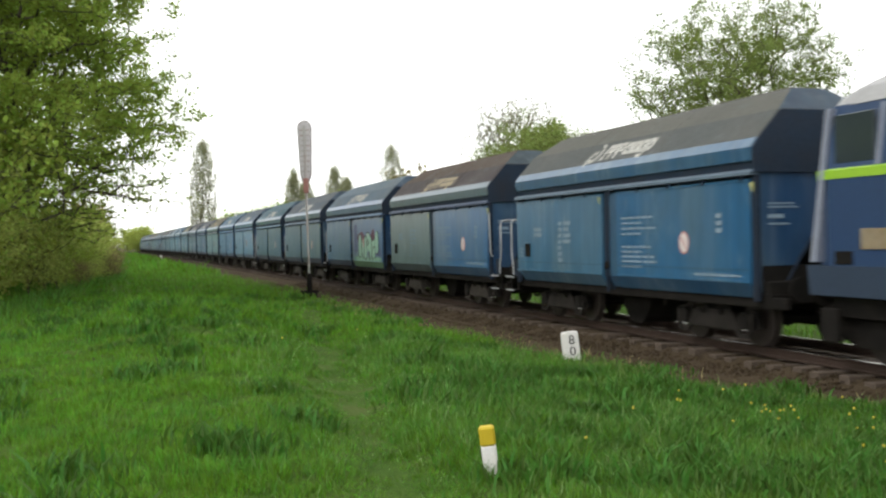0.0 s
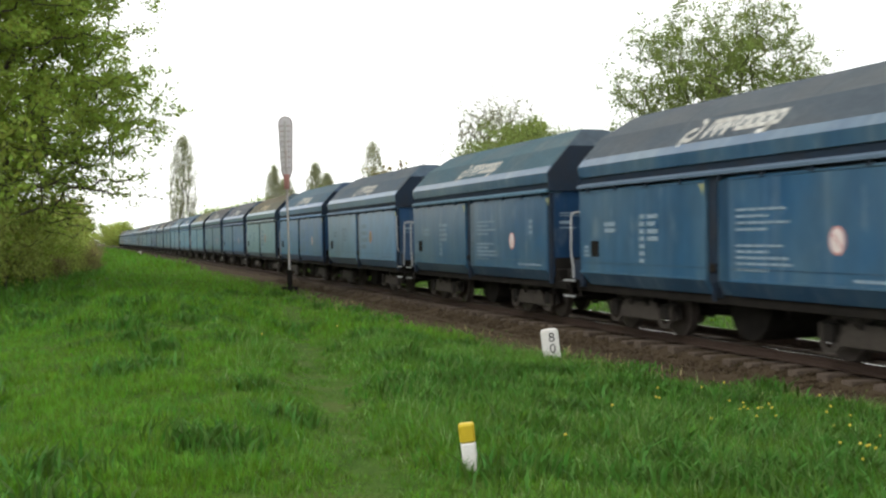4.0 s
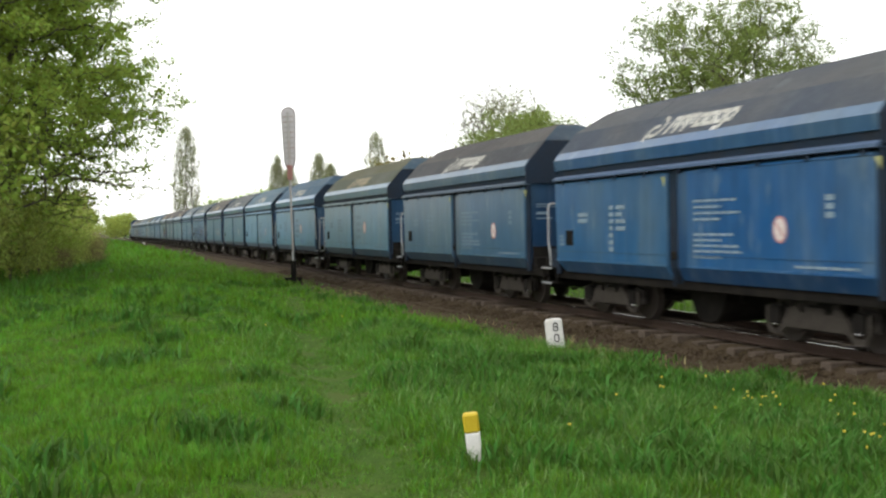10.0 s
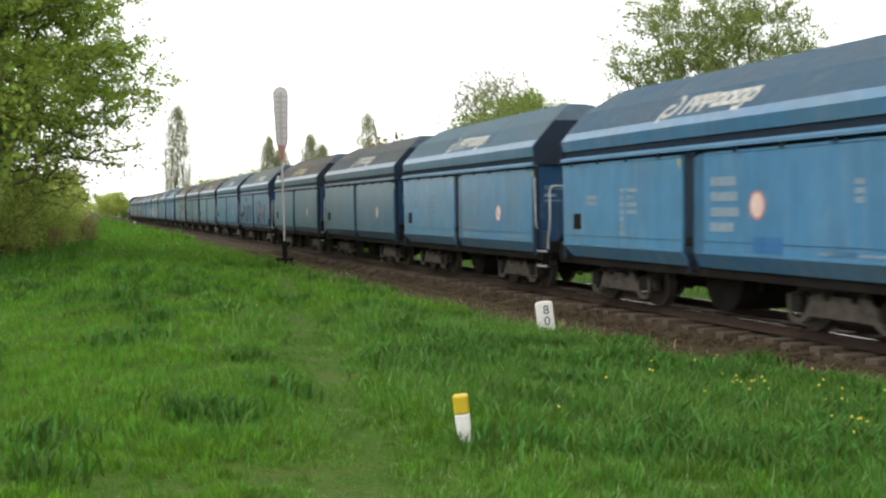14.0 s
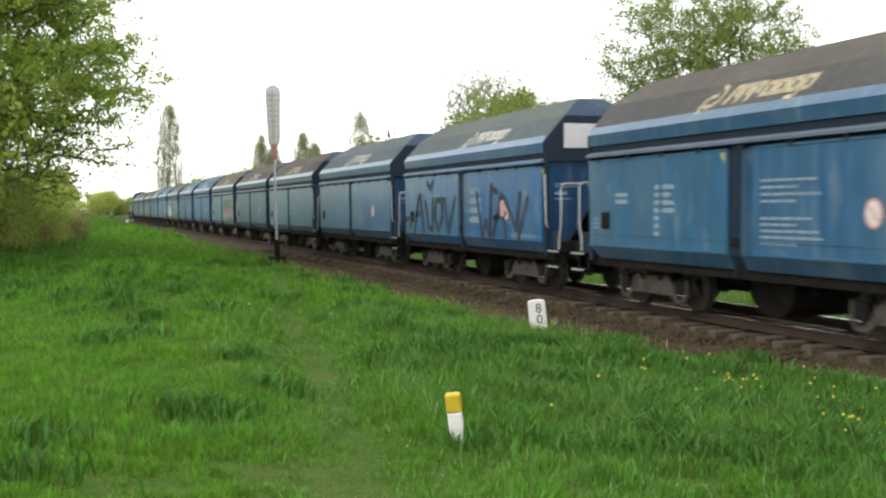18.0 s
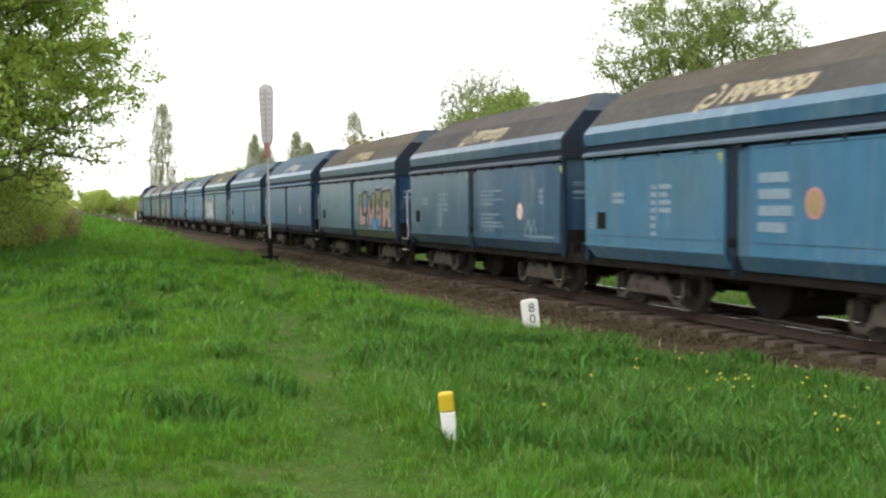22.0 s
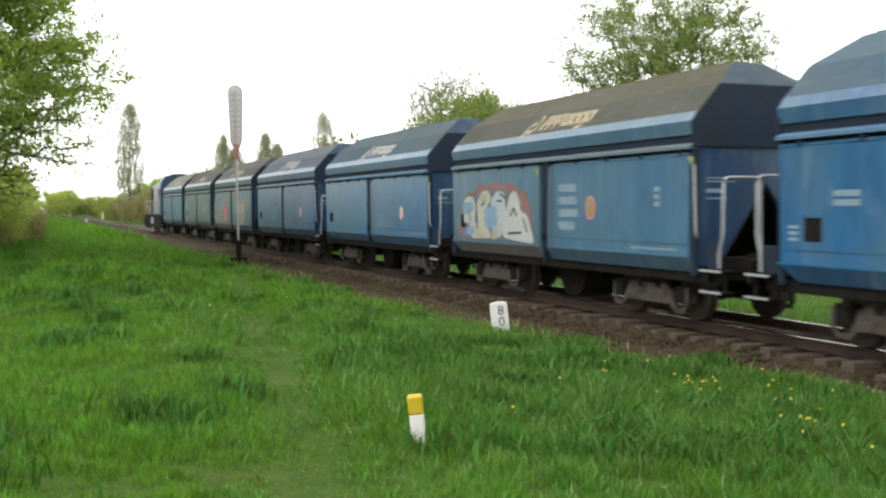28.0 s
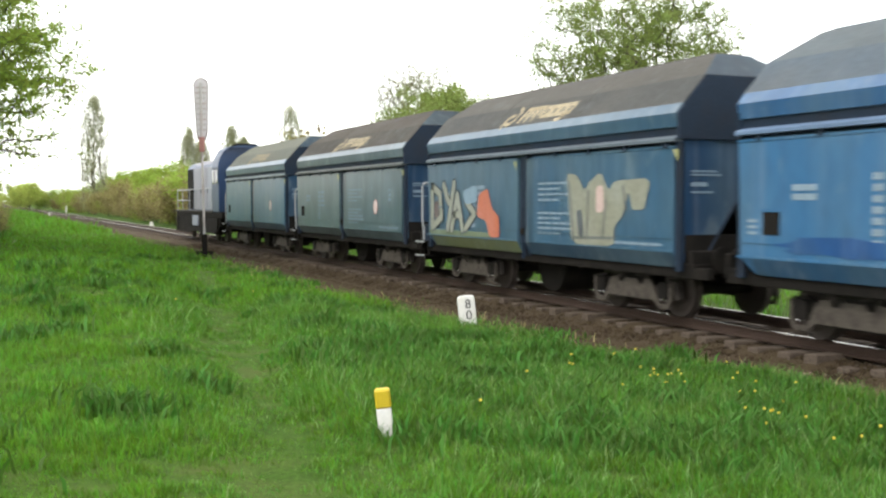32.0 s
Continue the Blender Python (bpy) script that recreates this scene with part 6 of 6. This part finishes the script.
def sow():
    near = lambda x, y, rng: x < edge_of_grass(x, y) + rng.normal(0, 0.35, len(x))
    blades("meadow_grass", 230000, (-8, 48, 4.2, 24, 1.0), 0.1, 0.0052, BLADE, "lush green meadow grass in spring", 1, near)
    blades("short_grass", 70000, (-8, 48, 4.2, 15, 1.0), 0.065, 0.0045, BLADE, "fine short grass between the taller blades", 31, near, 0.5)
    blades("meadow_grass", 110000, (-8, 30, 22, 95, 1.5), 0.17, 0.008, BLADE, "green meadow grass running up the line", 2, near)
    blades("meadow_grass", 26000, (-7, 7, 80, 300, 1.2), 0.4, 0.02, BLADE, "green meadow grass far up the line", 32, lambda x, y, rng: x < 8.3)
    blades("meadow_grass", 60000, (48, 352, 1.0, 26, 0.8), 0.13, 0.012, BLADE, "green meadow grass round the standpoint", 21, near)
    blades("meadow_grass", 9000, (-8, 48, 1.0, 4.3, 0.7), 0.12, 0.007, BLADE, "green meadow grass at the foot of the rise", 22)
    foot = lambda y: np.minimum(-2.5 + 0.114 * (y - 30), 0.007 * y)
    blades("hedge_grass", 16000, (-8, 3, 25, 75, 1.2), 0.36, 0.009, LUSH, "rank long grass along the foot of the hedge", 33, lambda x, y, rng: np.abs(x - foot(y) - 0.1) < rng.uniform(0.1, 0.9, len(x)), 0.4)
    blades("verge_grass", 40000, (5, 62, 14, 80, 1.2), 0.25, 0.009, BLADE, "green grass verge beyond the track", 3, lambda x, y, rng: x > 14.9 + rng.normal(0, 0.3, len(x)))
    right = lambda x, y, rng: (x < edge_of_grass(x, y) + rng.normal(0, 0.3, len(x))) & (x > 2.2 + rng.normal(0, 1.2, len(x)))
    blades("tall_grass", 80000, (8, 48, 5.5, 21, 1.0), 0.14, 0.0052, LUSH, "tall blue-green grass below the track", 9, right, 0.45)
    blades("flowering_grass", 14000, (6, 48, 5, 22, 1.0), 0.15, 0.0034, PALE, "thin pale stems standing in the meadow grass", 14, right, 0.4)
    blades("ballast_weeds", 26000, (5, 48, 9, 45, 1.0), 0.09, 0.007, LUSH, "sparse green weeds creeping over the ballast", 12, lambda x, y, rng: (x > edge_of_grass(x, y) - 0.2) & (x < edge_of_grass(x, y) + np.abs(rng.normal(0, 0.9, len(x)))) & (x < 10.6) & (rng.random(len(x)) < 0.6))
    blades("dry_grass", 9000, (5, 48, 9, 40, 1.0), 0.14, 0.005, STRAW, "thin straw on the edge of the ballast", 4, lambda x, y, rng: np.abs(x - edge_of_grass(x, y)) < 0.9)


sow()


def tufts():
    """Rank dark tufts of weeds standing above the grass, and dandelions."""
    rng = np.random.default_rng(17)
    spots = [(1.2, 19.8), (2.0, 21.5), (2.7, 26.4), (1.5, 24), (3.2, 27.5), (0.6, 22.6), (6.8, 8.4), (5.1, 9.6), (7.3, 9.9), (6.0, 10.6), (4.3, 8.6), (7.6, 12.5), (3.0, 30)]
    spots += [(rng.normal(1.4, 1.2), rng.normal(25, 5)) for _ in range(46)] + [(rng.uniform(-2, 8.2), rng.uniform(7, 42)) for _ in range(60)] + [(rng.uniform(3.5, 9), rng.uniform(6, 16)) for _ in range(110)]
    clumps = [(4.9, 9.1), (7.4, 9.0), (4.6, 7.0), (5.0, 11.0), (3.2, 7.6), (5.7, 7.5), (6.5, 7.7), (6.4, 10.5), (5.3, 10.7), (1.1, 17.1), (2.5, 23.3), (2.4, 21.2), (0.7, 14.7), (-0.2, 8.5), (1.1, 9.2), (6.9, 15.5), (7.2, 20.0), (6.6, 24.5)]
    vs, fs, n0 = [], [], 0
    for x, y in spots + [(a + rng.normal(0, 0.1), b + rng.normal(0, 0.1)) for a, b in clumps for _ in range(3)]:
        k = int(rng.integers(40, 140))
        px, py = x + rng.normal(0, 0.19, k), y + rng.normal(0, 0.19, k)
        h = rng.uniform(0.09, 0.27, k) * rng.uniform(0.7, 1.15)
        th = rng.uniform(0, math.tau, k)
        side = np.stack([np.cos(th), np.sin(th), 0 * th], -1) * rng.uniform(0.006, 0.014, (k, 1)) * (1 + y * 0.03)
        foot = np.stack([px, py, ground_z(px, py) - 0.02], -1)
        lean = rng.normal(0, 0.4, (k, 2))
        mid = foot + np.stack([lean[:, 0] * h * 0.3, lean[:, 1] * h * 0.3, h * 0.65], -1)
        tip = foot + np.stack([lean[:, 0] * h, lean[:, 1] * h, h], -1)
        vs.append(np.stack([foot - side, foot + side, mid + side, mid - side, tip], 1).reshape(-1, 3))
        i = np.arange(k)[:, None] * 5 + n0
        fs.append(np.concatenate([i + [[0, 1, 2]], i + [[0, 2, 3]], i + [[3, 2, 4]]], 1).reshape(-1, 3))
        n0 += 5 * k
    tagged(new("weed_tufts", mesh_np("weed_tufts", np.concatenate(vs), np.concatenate(fs), WEED)), "dark rank tufts of weeds in the meadow", "weeds", kind="stuff")
    spots = [(rng.normal(6.9, 0.5), rng.normal(7.6, 0.4)) for _ in range(12)] + [(rng.normal(7.4, 0.7), rng.normal(10.4, 0.9)) for _ in range(26)] + [(rng.uniform(0, 7), rng.uniform(7, 26)) for _ in range(3)]
    bm, stems = bmesh.new(), bmesh.new()
    for x, y in spots:
        z = float(ground_z(x, y))
        z += rng.uniform(0.13, 0.22)
        cyl(0.005, z - 0.01, z, x, y, "z", 8, bm, 0.015)
        cyl(0.015, z, z + 0.013, x, y, "z", 8, bm, 0.012)
        cyl(0.003, z - 0.22, z - 0.014, x, y, "z", 4, stems)
    flowers = tagged(new("dandelions", mesh_bm("dandelions", bm, DANDELION)), "small yellow dandelions in the grass", "flowers", kind="stuff")
    part("stems", stems, WEED, flowers)


tufts()


def motions():
    """The train, drawing past from the distance towards the near end of the line."""
    rows = [i * 1.0 for i in range(33)]
    for k, ob in enumerate(wagons):
        walk(ob, [(t, pose(TRACK_X, wagon_y(k, t), 0)) for t in rows])
    walk(front_loco, [(t, pose(TRACK_X, front_loco_y(t), 0)) for t in rows])
    walk(rear_loco, [(t, pose(TRACK_X, rear_loco_y(t), 0)) for t in rows])


# ---------------------------------------------------------------- sleepers and ballast stones
def lay_sleepers():
    prof = [(-0.14, -0.42), (0.14, -0.42), (0.12, -0.172), (-0.12, -0.172)]
    me = mesh_bm("sleeper", prism(prof, -1.3, 1.3, "x", bevel=0.012), SLEEPER)
    bed = tagged(new("sleeper_row"), "row of weathered brown-grey concrete sleepers", "track", kind="structure")
    rng = np.random.default_rng(8)
    for i in range(130):
        ob = new("sleeper", me)
        ob.parent = bed
        ob.matrix_basis = pose(TRACK_X + rng.normal(0, 0.03), 5 + i * 0.62 + rng.normal(0, 0.015), rng.normal(-0.03, 0.02), 0, rng.normal(0, 0.5), rng.normal(0, 1.0))
    bm = bmesh.new()
    for i in range(130, 900):
        y = 5 + i * 0.62
        prism([(y + u, w) for u, w in prof], TRACK_X - 1.3, TRACK_X + 1.3, "x", bm)
    far = part("sleeper", bm, SLEEPER, bed)
    tagged(far, kind="stuff")


lay_sleepers()


def strew_stones(name, n, seed, y0, y1, x_mean, x_dev, size, label, mat=BALLAST):
    rng = np.random.default_rng(seed)
    x = TRACK_X + x_mean + rng.normal(0, x_dev, n)
    y = y0 + (y1 - y0) * rng.random(n) ** 1.3
    off = np.abs(x - TRACK_X)
    z = np.maximum(np.interp(off, (1.12, 1.4, 1.95, 2.75), (-0.235, -0.32, -0.4, -0.46)), np.where(off < 2.9, -1, ground_z(x, y)))
    s = size * rng.uniform(0.5, 1.4, n)
    base_v = np.array([(1, 0, 0), (-1, 0, 0), (0, 1, 0), (0, -1, 0), (0, 0, 1), (0, 0, -1)], float)
    v = base_v[None] * rng.uniform(0.55, 1.0, (n, 6, 1)) + rng.normal(0, 0.18, (n, 6, 3))
    v = v * s[:, None, None] * np.array([1, 1, 0.75]) + np.stack([x, y, z + s * 0.2], -1)[:, None]
    tri = np.array([(0, 2, 4), (2, 1, 4), (1, 3, 4), (3, 0, 4), (2, 0, 5), (1, 2, 5), (3, 1, 5), (0, 3, 5)])
    f = (np.arange(n)[:, None, None] * 6 + tri[None]).reshape(-1, 3)
    tagged(new(name, mesh_np(name, v.reshape(-1, 3), f, mat)), label, "ballast", kind="stuff")


strew_stones("ballast_stones", 9000, 16, 4, 60, -3.0, 0.75, 0.022, "small scattered stones along the foot of the ballast")
strew_stones("ballast_stones", 20000, 6, 4, 60, -1.6, 0.75, 0.032, "loose dusty brown ballast stones")
strew_stones("spilled_gravel", 900, 19, 8.6, 11.6, -2.35, 0.3, 0.045, "pale tan gravel spilled at the edge of the ballast", GRAVEL)
motions()
